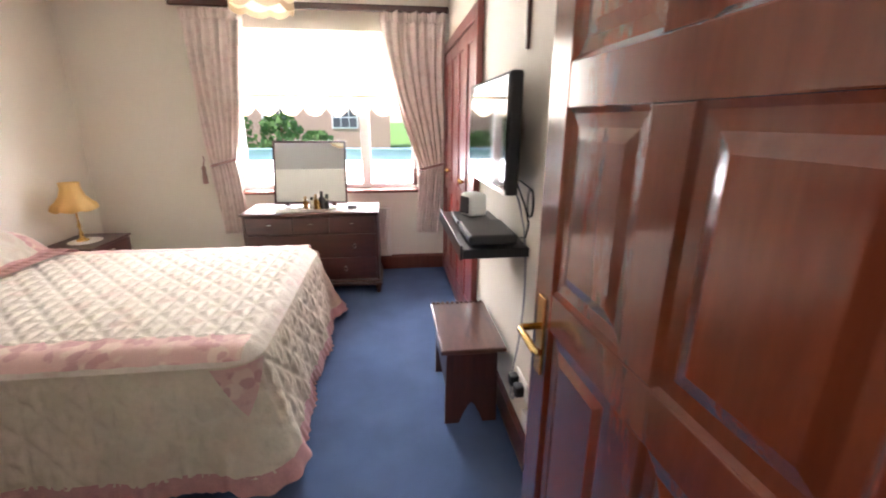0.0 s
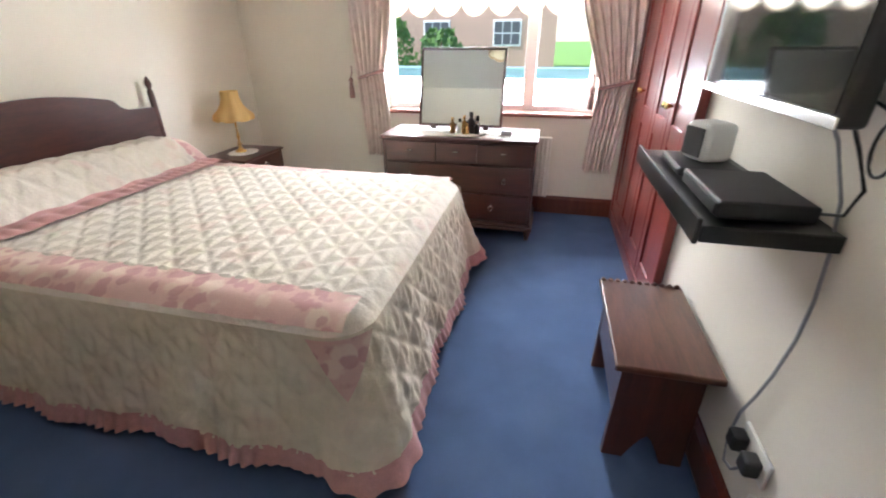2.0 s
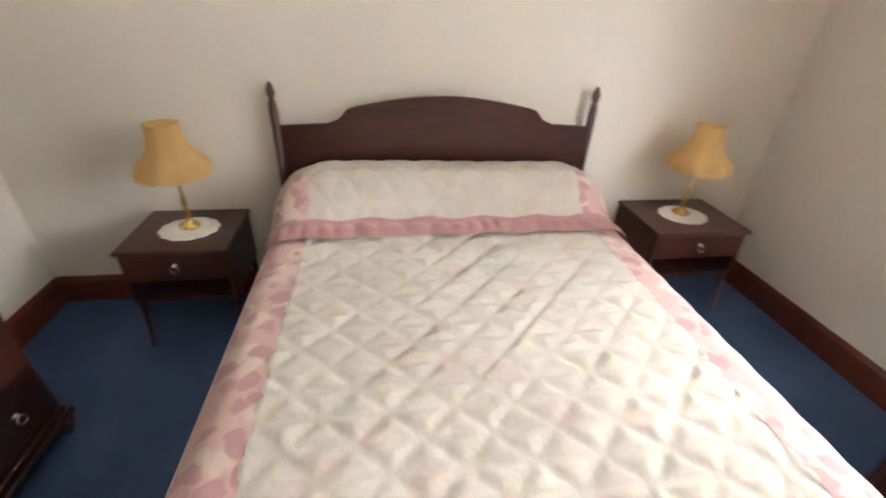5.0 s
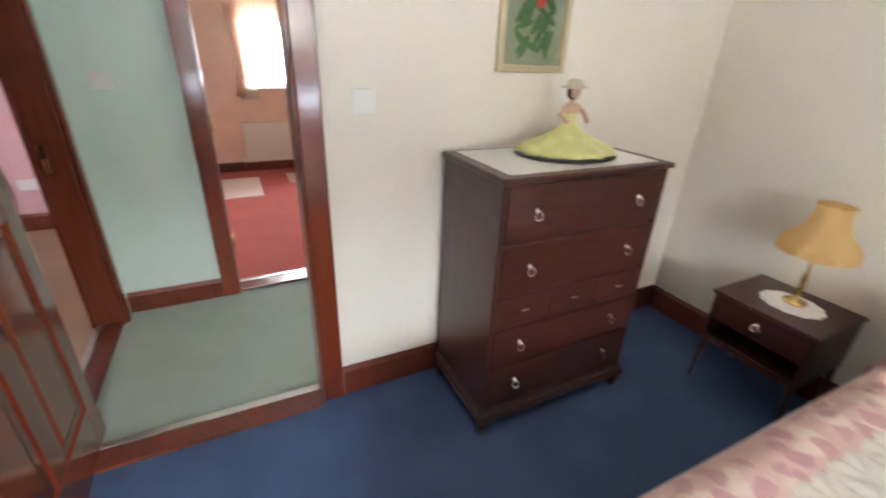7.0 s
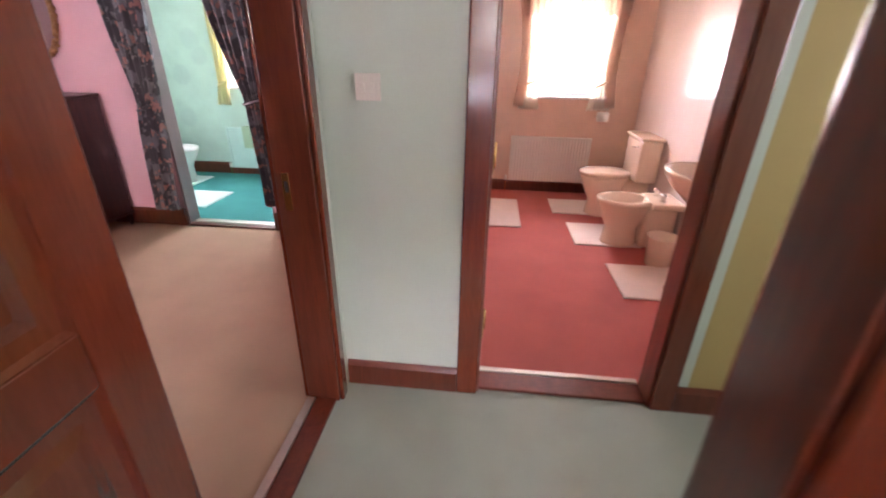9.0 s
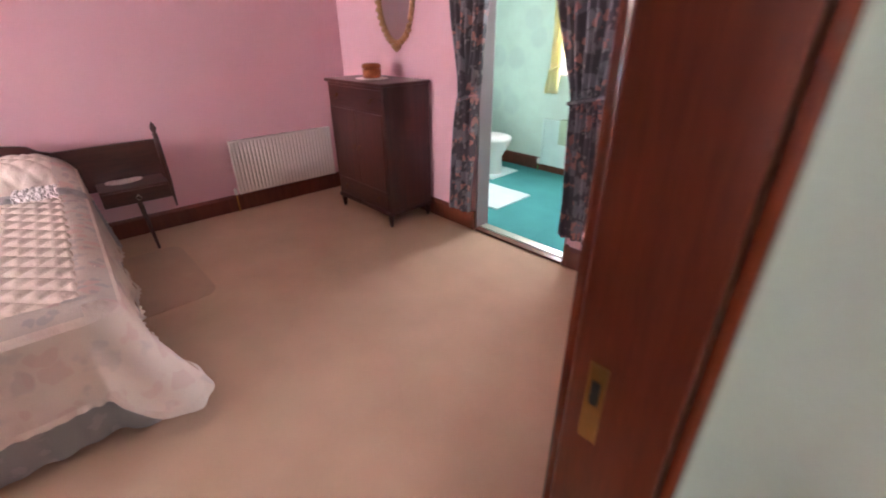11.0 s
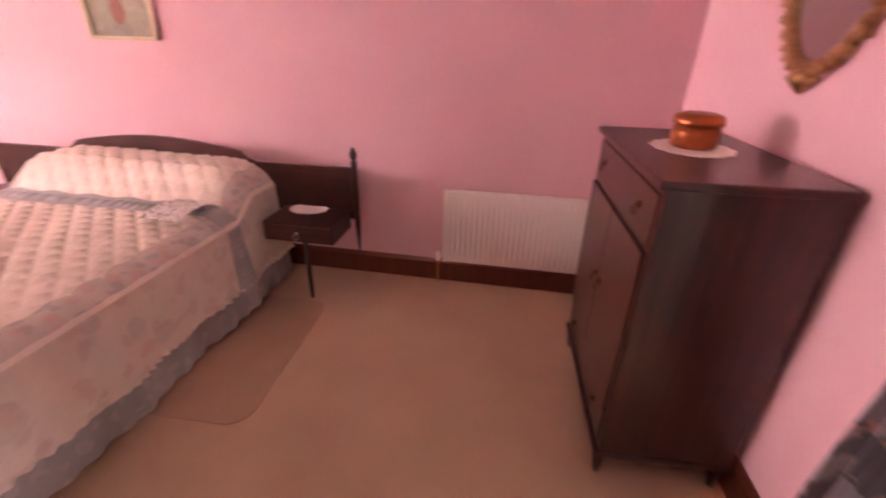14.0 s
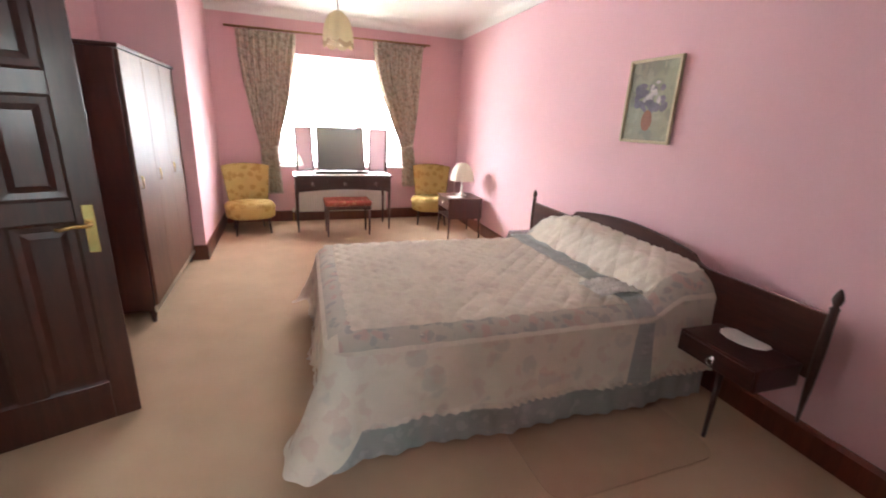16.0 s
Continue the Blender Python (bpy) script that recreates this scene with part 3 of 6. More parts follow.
def far_house(x, y, w):
    root = thing("house", pose(x, y, -0.25), "red brick house with white windows across the road", "house", "houses across the road")
    part("wall", B(-w / 2, w / 2, 0, 7, 0, 5.0), BRICK, root)
    part("roof", outline_plate([(-0.4, 5.0), (7.4, 5.0), (3.5, 7.6)], 0, -w / 2 - 0.3, w / 2 + 0.3), SLATE, root)
    for wx in (-w * 0.3, 0.0, w * 0.3):
        for wz in (1.3, 3.6):
            win = part("window", B(wx - 0.7, wx + 0.7, -0.06, 0.02, wz, wz + 1.2, 0.02), UPVC, root)
            for k in range(3):
                for j in range(2):
                    part("pane", B(wx - 0.62 + k * 0.43, wx - 0.24 + k * 0.43, -0.075, -0.055, wz + 0.08 + j * 0.54, wz + 0.56 + j * 0.54), SLATE, win)


far_house(-6, 24, 12)
far_house(9, 25, 11)


def bush(x, y, r, h):
    bm = bmesh.new()
    rnd = random.Random(int(x * 10 + y))
    for _ in range(420):
        a, b = rnd.random() * 2 * math.pi, rnd.random()
        k = (0.55 + 0.45 * rnd.random()) * math.sqrt(1 - b * b * 0.8)
        p = Vector((r * k * math.cos(a), r * k * math.sin(a), h * b))
        s = 0.10 + 0.08 * rnd.random()
        q = Euler((rnd.random() * 6, rnd.random() * 6, rnd.random() * 6)).to_matrix()
        bm.faces.new([bm.verts.new(p + q @ Vector(c)) for c in ((-s, -s * 0.6, 0), (s, -s * 0.5, 0.02), (s * 0.7, s * 0.6, 0), (-s * 0.6, s * 0.6, 0.03))])
    root = thing("bush", pose(x, y, -0.25), "rounded green garden bush", "bush", "bushes across the road")
    part("leaves", bm, BUSH, root)
    part("stem", turned([(0.08, 0), (0.05, h * 0.6), (0.02, h * 0.8)], 8), TRIM, root)


for bx, by, br, bh in ((-7.5, 20.5, 1.5, 2.6), (-5.0, 20.8, 1.2, 2.0), (-3.4, 20.6, 0.9, 1.2), (4.5, 20.7, 1.5, 2.4), (-11, 19, 1.6, 3.0)):
    bush(bx, by, br, bh)

# ---- doors ----


def door_leaf(name, hinge, angle, width, height, mat, label):
    """A six-panel door that hangs at hinge; its face normal is local y, the free edge lies along local +x."""
    root = thing(name, pose(hinge[0], hinge[1], 0.012, 0, 0, angle), label, "door", kind="structure")
    t, s = 0.02, 0.10
    mid = width / 2
    zs = [(0, 0.20), (0.98, 1.075), (1.485, 1.575), (height - 0.11, height)]
    for a, b in ((0, s), (width - s, width)):
        part("stile", B(a, b, -t, t, 0, height, 0.003), mat, root)
    for lo, hi in zs:
        part("rail", B(s, width - s, -t + 0.0008, t - 0.0008, lo, hi, 0.003), mat, root)
    for (_, lo), (hi, _) in zip(zs, zs[1:]):
        part("stile", B(mid - 0.045, mid + 0.045, -t + 0.0015, t - 0.0015, lo, hi, 0.003), mat, root)
        for a, b in ((s, mid - 0.045), (mid + 0.045, width - s)):
            bm = bmesh.new()
            for o in (-1, 1):
                rings = []
                for inset, d in ((-0.003, 0.018), (0.010, 0.010), (0.035, 0.008), (0.06, 0.015)):
                    rings.append([(a + inset, o * d, lo + inset), (b - inset, o * d, lo + inset), (b - inset, o * d, hi - inset), (a + inset, o * d, hi - inset)])
                loft(rings if o < 0 else [r[::-1] for r in rings], cap0=False, bm=bm)
            part("panel", bm, mat, root)
    for o in (-1, 1):
        plate = part("handle_plate", B(width - 0.075, width - 0.035, *sorted((o * t, o * (t + 0.006))), 0.84, 1.05, 0.002), BRASS, root, "brass lever handle on a long plate")
        x, y = width - 0.055, o * (t + 0.006)
        bm = tube([(x, y, 0.97), (x, y + o * 0.045, 0.97), (x - 0.01, y + o * 0.052, 0.97), (x - 0.06, y + o * 0.054, 0.972), (x - 0.10, y + o * 0.05, 0.962), (x - 0.115, y + o * 0.045, 0.966)], 0.009, 10)
        part("lever", bm, BRASS, plate, smooth=True)
    for z in (0.25, 1.0, 1.75):
        part("hinge", turned([(0.008, z - 0.05), (0.008, z + 0.05)], 10, -0.004, -t - 0.002), BRASS, root)
    return root


door_leaf("door_leaf_bedroom", (0.458, -0.175), 91.8, 0.845, 1.99, DOORWOOD, "open red mahogany six-panel door with a brass lever")
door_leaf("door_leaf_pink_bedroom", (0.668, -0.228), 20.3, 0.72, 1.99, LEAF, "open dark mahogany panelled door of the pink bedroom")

# ---- shared furniture parts ----


def ring_pull(parent, x, y, z, nx=0, ny=-1, r=0.016, metal=SILVER, label="nickel ring pull"):
    """A nickel ring handle on a drawer front that faces (nx, ny)."""
    m = pose(x, y, z, 0, 0, math.degrees(math.atan2(ny, nx)) + 90)
    bm = turned([(0.013, 0), (0.013, 0.004), (0.006, 0.009), (0.006, 0.014)], 12)
    bmesh.ops.transform(bm, matrix=m @ pose(0, 0, 0, 90), verts=bm.verts[:])
    boss = part("pull", bm, metal, parent, label, True)
    pts = [(r * math.sin(a), -0.012 - 0.003 * (1 - math.cos(a)), -r + r * math.cos(a)) for a in [k * math.pi / 10 for k in range(21)]]
    ring = tube(pts, 0.003, 6)
    bmesh.ops.transform(ring, matrix=m, verts=ring.verts[:])
    part("ring", ring, metal, boss, smooth=True)


def bar_pull(parent, x, y, z):
    part("pull", tube([(x - 0.02, y, z), (x - 0.02, y - 0.014, z), (x + 0.02, y - 0.014, z), (x + 0.02, y, z)], 0.004, 8), SILVER, parent, "small nickel bar pull", True)


def drawers(root, w, d, rows, mat, **pull):
    """Drawer fronts on the face y = 0 of a chest of width w; rows: (z0, z1, widths as shares, pulls a drawer)."""
    for z0, z1, shares, pulls in rows:
        x = 0.02
        for share in shares:
            dw = (w - 0.04) * share
            fr = part("drawer", B(x + 0.003, x + dw - 0.003, -0.004, 0.016, z0 + 0.003, z1 - 0.003, 0.003), mat, root)
            zc = (z0 + z1) / 2 + 0.01
            for k in range(pulls):
                px = x + dw * (0.5 if pulls == 1 else (0.17 + 0.66 * k))
                if len(shares) > 2:
                    bar_pull(fr, px, -0.004, zc)
                else:
                    ring_pull(fr, px, -0.004, zc, **pull)
            x += dw


def chest(name, m, w, d, h, rows, label, group=""):
    root = thing(name, m, label, "chest of drawers", group)
    part("top", B(-0.012, w + 0.012, -0.018, d, h - 0.022, h, 0.007, 3), MAHOG, root)
    part("side", B(0, 0.018, 0, d - 0.005, 0.10, h - 0.022, 0.002), MAHOGV, root)
    part("side", B(w - 0.018, w, 0, d - 0.005, 0.10, h - 0.022, 0.002), MAHOGV, root)
    part("back", B(0.018, w - 0.018, d - 0.02, d - 0.006, 0.10, h - 0.022), MAHOGV, root)
    part("carcass", B(0.018, w - 0.018, 0.017, d - 0.021, 0.13, h - 0.023), MAHOGV, root)
    part("plinth", B(-0.022, w + 0.022, -0.028, d, 0.072, 0.10, 0.009, 3), MAHOG, root)
    part("plinth_moulding", B(-0.010, w + 0.010, -0.014, d, 0.1003, 0.125, 0.011, 3), MAHOG, root)
    for x in (0.012, w - 0.012):
        for y in (0.004, d - 0.03):
            part("leg", loft([oval(x, y, 0, 0.016, 0.016, 12, 0.6), oval(x, y, 0.03, 0.02, 0.02, 12, 0.6), oval(x, y, 0.0718, 0.03, 0.028, 12, 0.6)]), MAHOGV, root, smooth=True)
    drawers(root, w, d, rows, MAHOG)
    return root


chest("tallboy", pose(-1.02, 0.485, 0, 0, 0, 180), 0.80, 0.45, 1.15,
      [(0.145, 0.345, [1.0], 2), (0.355, 0.53, [1.0], 2), (0.54, 0.675, [0.34, 0.32, 0.34], 1), (0.685, 0.895, [1.0], 2), (0.905, 1.118, [1.0], 2)],
      "dark mahogany tall chest with ring-pull drawers")
lace = thing("table_runner", pose(-1.42, 0.26, 1.1505), "greyish white lace runner on the tall chest", "runner")
part("cloth", sheet(lambda u, v: (-0.36 + 0.72 * u, (-0.20 + 0.40 * v), 0.001 + 0.0015 * math.sin(40 * u) * math.sin(33 * v)), 40, 24, 0.002), LACE, lace)

# doll in a crinoline dress on its stand
SKIN = material("doll_skin", (0.62, 0.40, 0.28), 0.5, vary=0.05, bump=0.02)
HAIR = material("doll_hair", (0.05, 0.03, 0.02), 0.6, vary=0.2, bump=0.3)
STRAW = material("doll_hat", (0.62, 0.58, 0.42), 0.8, vary=0.15, scale=40, bump=0.3)
db = bmesh.new()
rings = []
for k, (r, z) in enumerate([(0.205, 0.012), (0.208, 0.022), (0.19, 0.034), (0.15, 0.05), (0.11, 0.066), (0.07, 0.086), (0.042, 0.108), (0.026, 0.128), (0.022, 0.14), (0.03, 0.16), (0.036, 0.18), (0.03, 0.196), (0.012, 0.204), (0.011, 0.212), (0.024, 0.222), (0.03, 0.24), (0.028, 0.252), (0.058, 0.256), (0.056, 0.261), (0.034, 0.266), (0.028, 0.285), (0.004, 0.29)]):
    n = 48
    amp = 0.06 if z < 0.12 else 0.0
    rings.append([(r * (1 + amp * math.sin(12 * 2 * math.pi * i / n)) * math.cos(2 * math.pi * i / n), 0.82 * r * (1 + amp * math.sin(12 * 2 * math.pi * i / n)) * math.sin(2 * math.pi * i / n), z) for i in range(n)])
loft(rings, bm=db)
for side in (-1, 1):
    tube([(side * 0.034, 0, 0.188), (side * 0.062, 0.012, 0.158), (side * 0.05, 0.045, 0.132)], 0.010, 8, db)
doll = part("doll", db, DRESS, smooth=True)
for extra in (SKIN, HAIR, STRAW):
    doll.data.materials.append(extra)
for face in doll.data.polygons:
    fx, fy, fz = face.center
    face.material_index = 0 if fz < 0.17 and math.hypot(fx, fy) < 0.3 * (0.2 - fz) + 0.16 and not (fz > 0.125 and abs(fx) > 0.036) else 3 if fz > 0.253 else 2 if fz > 0.215 and fy < 0.012 else 1
doll.matrix_basis = pose(-1.47, 0.25, 1.157)
tagged(doll, "figurine in a wide pale yellow satin dress on the tall chest", "figurine")
stand = part("doll_stand", loft([oval(0, 0, 0, 0.21, 0.175, 40), oval(0, 0, 0.004, 0.222, 0.185, 40), oval(0, 0, 0.012, 0.215, 0.18, 40)]), BLACK, smooth=False)
stand.matrix_basis = pose(-1.47, 0.25, 1.1535)
tagged(stand, "flat black oval stand under the doll", "stand")


def framed_picture(m, w, h, frame_mat, paint, label, fw=0.03):
    """A framed picture in its own x-z plane, its back at y = 0 and its face towards -y."""
    root = thing("picture", m, label, "picture")
    for a, b, c, d in ((-w / 2, -w / 2 + fw, 0, h), (w / 2 - fw, w / 2, 0, h)):
        part("frame_side", B(a, b, -0.024, 0, c, d, 0.006), frame_mat, root)
    for c, d in ((0, fw), (h - fw, h)):
        part("frame_rail", B(-w / 2 + fw, w / 2 - fw, -0.0235, 0, c, d, 0.006), frame_mat, root)
    canvas = part("canvas", B(-w / 2 + fw, w / 2 - fw, -0.010, -0.002, fw, h - fw), paint, root, "painted image")
    return root, canvas


PALEGOLD = material("pale_gold_frame", (0.55, 0.46, 0.29), 0.4, 0.3, vary=0.15, bump=0.1)
DARKFRAME = material("dark_wood_frame", (0.09, 0.04, 0.022), 0.35, vary=0.2, bump=0.1)
PAINTED1 = picture_paint("sage_ground_paint", (0.26, 0.28, 0.19), (0.28, 0.31, 0.22), (0.22, 0.25, 0.17), 7)
PAINTED2 = picture_paint("olive_ground_paint", (0.30, 0.29, 0.20), (0.22, 0.22, 0.17), (0.36, 0.34, 0.24), 6)
PAINTED3 = picture_paint("brown_ground_paint", (0.20, 0.13, 0.08), (0.30, 0.18, 0.12), (0.12, 0.09, 0.07), 18)
LEAFPAINT = material("leaf_green_paint", (0.07, 0.15, 0.045), 0.6, vary=0.3, scale=30)
REDPAINT = material("red_paint", (0.48, 0.05, 0.03), 0.6, vary=0.2, scale=30)
MAUVEPAINT = material("mauve_grey_paint", (0.17, 0.14, 0.17), 0.6, vary=0.4, scale=25)
PALEPAINT = material("pale_petal_paint", (0.50, 0.42, 0.38), 0.6, vary=0.3, scale=25)
TERRAPAINT = material("terracotta_paint", (0.28, 0.11, 0.06), 0.6, vary=0.2, scale=25)


def blobs(parent, mat, spots, y=-0.0115, name="brushwork"):
    """Flat dabs of paint: (x, z, rx, rz, lean)."""
    for x, z, rx, rz, lean in spots:
        bm = bmesh.new()
        c, s = math.cos(lean), math.sin(lean)
        bm.faces.new([bm.verts.new((x + c * rx * math.cos(a) - s * rz * math.sin(a), y, z + s * rx * math.cos(a) + c * rz * math.sin(a))) for a in [k * math.pi / 6 for k in range(12)]])
        part(name, bm, mat, parent)


p1, c1 = framed_picture(pose(-1.42, 0.004, 1.455, 0, 0, 180), 0.35, 0.46, PALEGOLD, PAINTED1, "botanical picture of a red flower in a pale gold frame")
rp = random.Random(4)
blobs(c1, LEAFPAINT, [(rp.uniform(-0.08, 0.08), rp.uniform(0.08, 0.30), 0.045, 0.013, rp.uniform(0.2, 2.9)) for _ in range(26)])
blobs(c1, REDPAINT, [(0.02, 0.26, 0.022, 0.02, 0), (-0.05, 0.30, 0.02, 0.02, 0), (0.045, 0.33, 0.022, 0.02, 0)], -0.012)
p2, c2 = framed_picture(pose(-2.656, 1.69, 1.49, 0, 0, 90), 0.17, 0.24, DARKFRAME, PAINTED3, "small brown picture in a dark frame")

# light switches and sockets


def switch(m, w=0.086, h=0.086, rockers=1, label="white plastic light switch", mat=None):
    root = thing("light_switch", m, label, "switch")
    part("plate", B(-w / 2, w / 2, -0.009, 0, -h / 2, h / 2, 0.003), mat or PLASTIC, root)
    for k in range(rockers):
        x = (k - (rockers - 1) / 2) * 0.035
        part("rocker", B(x - 0.008, x + 0.008, -0.014, -0.008, -0.014, 0.014, 0.002), mat or PLASTIC, root)


switch(pose(-0.695, 0.001, 1.345, 0, 0, 180), 0.088, 0.088)
switch(pose(0.32, -1.189, 1.335, 0, 0, 180), 0.09, 0.09, 2, "pale pink plastic light switch", material("pink_plastic", (0.66, 0.62, 0.56), 0.4, bump=0.01))
switch(pose(1.36, -2.959, 0.40, 0, 0, 180), 0.15, 0.09, 2, "white plastic double wall socket")

# nightstands and their lamps


def nightstand(m, w, d, label, group):
    """A bedside cabinet with a drawer and an open shelf; its front faces local -y."""
    root = thing("nightstand", m, label, "nightstand", group)
    h = 0.53
    part("top", B(-0.01, w + 0.01, -0.015, d, h - 0.02, h, 0.006, 3), MAHOG, root)
    part("side", B(0, 0.016, 0, d - 0.004, 0.26, h - 0.02, 0.002), MAHOGV, root)
    part("side", B(w - 0.016, w, 0, d - 0.004, 0.26, h - 0.02, 0.002), MAHOGV, root)
    part("shelf", B(0.016, w - 0.016, 0.004, d - 0.006, 0.26, 0.28, 0.002), MAHOG, root)
    part("back", B(0.016, w - 0.016, d - 0.018, d - 0.007, 0.28, h - 0.02), MAHOG, root)
    fr = part("drawer", B(0.018, w - 0.018, -0.003, d - 0.03, 0.375, h - 0.025, 0.003), MAHOG, root)
    ring_pull(fr, w / 2, -0.003, 0.455)
    for x, sx in ((0.02, -1), (w - 0.02, 1)):
        for y, sy in ((0.02, -1), (d - 0.03, 1)):
            part("leg", loft([oval(x + sx * 0.02, y + sy * 0.012, 0, 0.01, 0.01, 10), oval(x + sx * 0.006, y + sy * 0.004, 0.18, 0.014, 0.014, 10), oval(x, y, 0.262, 0.019, 0.019, 10)]), MAHOGV, root, smooth=True)
    return root


nightstand(pose(-2.245, 0.60, 0, 0, 0, 90), 0.43, 0.39, "small dark mahogany nightstand with one drawer", "bedside cabinets")
nightstand(pose(-2.245, 3.05, 0, 0, 0, 90), 0.50, 0.39, "small dark mahogany nightstand beside the window", "bedside cabinets")


def doily(m, rx, ry, label="scalloped white lace doily"):
    n = 60
    def ring(k, z):
        return [(k * rx * (1 + 0.07 * abs(math.sin(6 * 2 * math.pi * i / n))) * math.cos(2 * math.pi * i / n), k * ry * (1 + 0.07 * abs(math.sin(6 * 2 * math.pi * i / n))) * math.sin(2 * math.pi * i / n), z) for i in range(n)]
    root = thing("doily", m, label, "doily")
    part("lace", loft([ring(1, 0.0), ring(1, 0.003), ring(0.8, 0.005), ring(0.6, 0.003)]), LACE, root)


def bedside_lamp(m, label):
    root = thing("table_lamp", m, label, "lamp", "amber bedside lamps")
    part("base", turned([(0.045, 0), (0.045, 0.010), (0.025, 0.018), (0.012, 0.04), (0.018, 0.06), (0.009, 0.09), (0.014, 0.12), (0.007, 0.16), (0.007, 0.30)], 16), BRASS, root, "slender brass stem", True)
    n = 60
    rings = []
    for k, (r, z) in enumerate(((0.145, 0.262), (0.146, 0.272), (0.140, 0.295), (0.112, 0.325), (0.082, 0.365), (0.066, 0.42), (0.064, 0.46), (0.068, 0.468))):
        rings.append([(r * (1 + (0.07 if k < 3 else 0.03) * math.cos(8 * 2 * math.pi * i / n)) * math.cos(2 * math.pi * i / n), r * (1 + (0.07 if k < 3 else 0.03) * math.cos(8 * 2 * math.pi * i / n)) * math.sin(2 * math.pi * i / n), z - (0.016 * abs(math.sin(4 * 2 * math.pi * i / n)) if k == 0 else 0)) for i in range(n)])
    part("shade", loft(rings, False, False), SHADE, root, "frilled amber silk shade", True)
    return root


for y in (0.83, 3.30):
    doily(pose(-2.43, y, 0.5305), 0.105, 0.12)
    bedside_lamp(pose(-2.45, y, 0.5355), "bedside lamp with a frilled amber shade")

# ---- beds ----


def diamond(x, y, s, depth, straight=True):
    """Padding between two slanting sets of seams and, if straight, one set across."""
    a, b, c = (x + y) / s, (x - y) / s, 2 * x / s
    near = min(abs(math.sin(math.pi * a)), abs(math.sin(math.pi * b)))
    if straight:
        near = min(near, abs(math.sin(math.pi * c)))
    return depth * near ** 0.6


class Drape:
    """A bedspread over a box from x = 0 (head) to L (foot), y from 0 to W, top at z = h, that falls on three sides."""

    def __init__(self, L, W, h, pillow, drop, flare, s, depth, side_quilt):
        self.L, self.W, self.h, self.pillow, self.drop, self.flare, self.s, self.depth, self.side_quilt = L, W, h, pillow, drop, flare, s, depth, side_quilt
        self.r = 0.14
        self.foot, self.corner, self.edge, self.droop = False, 0.09, 0.165, 0.0

    def lift(self, x, y):
        """Height above the flat top: pillows at the head, a soft sag elsewhere."""
        k = max(0.0, min(1.0, (self.pillow - x) / 0.22))
        k = k * k * (3 - 2 * k)
        e = min(1.0, max(0.0, min(y, self.W - y) / 0.28))
        e = 1 - (1 - e) ** 2
        return k * (0.10 + 0.09 * e) + 0.006 * math.sin(5 * x + 1) * math.sin(4 * y)

    def top(self, x, y, off=0.0, quilt=True):
        edge = min(x + 0.2, self.L - x, y, self.W - y)
        fall = 0.0 if edge > 0.10 else -0.055 * (1 - max(edge, 0) / 0.10) ** 2
        soft = min(1.0, max(0.0, edge / 0.05)) * (0.2 if min(y, self.W - y) < self.edge or (self.foot and self.L - x < self.edge) else 1.0)
        d = diamond(x, y, self.s, self.depth, self.side_quilt) * soft if quilt else 0.0
        crease = 0.0015 * noise.noise(Vector((x * 26, y * 9, 1))) + 0.001 * noise.noise(Vector((x * 11, y * 30, 5))) if quilt else 0.0
        return Vector((x, y, self.h + self.lift(x, y) + fall + d + crease * soft + off))

    def rim(self, q):
        """The point and outward way on the rim at distance q from the head's low-y corner round the foot."""
        L, W, r = self.L, self.W, self.r
        arc = r * math.pi / 2
        if q <= L - r:
            return Vector((q, 0, 0)), Vector((0, -1, 0)), 0.0
        q -= L - r
        if q <= arc:
            a = q / r
            return Vector((L - r + r * math.sin(a), r - r * math.cos(a), 0)), Vector((math.sin(a), -math.cos(a), 0)), math.sin(2 * a)
        q -= arc
        if q <= W - 2 * r:
            return Vector((L, r + q, 0)), Vector((1, 0, 0)), 0.0
        q -= W - 2 * r
        if q <= arc:
            a = q / r
            return Vector((L - r + r * math.cos(a), W - r + r * math.sin(a), 0)), Vector((math.cos(a), math.sin(a), 0)), math.sin(2 * a)
        q -= arc
        return Vector((L - r - q, W, 0)), Vector((0, 1, 0)), 0.0

    def length(self):
        return 2 * (self.L - self.r) + self.r * math.pi + self.W - 2 * self.r

    def side(self, q, d, off=0.0, quilt=True):
        """The point that hangs d below the rim at q."""
        p, n, corner = self.rim(q)
        f = d / self.drop
        wave = 0.012 * f * math.sin(9 * q) + 0.008 * f * math.sin(23 * q + 2)
        out = self.flare * f ** 1.2 + corner * self.corner * f ** 1.3 + wave
        z = self.h + self.lift(p.x, p.y) * (1 - f) - 0.055 - d * (1 + self.droop * corner)
        k = diamond(q, d, self.s, self.depth) * min(1.0, d / 0.05) if quilt and self.side_quilt else 0.0
        crease = 0.006 * noise.noise(Vector((q * 14, d * 22, 3))) * min(1.0, d / 0.05) if quilt else 0.0
        return p + n * (out + k + crease + off) + Vector((0, 0, z))


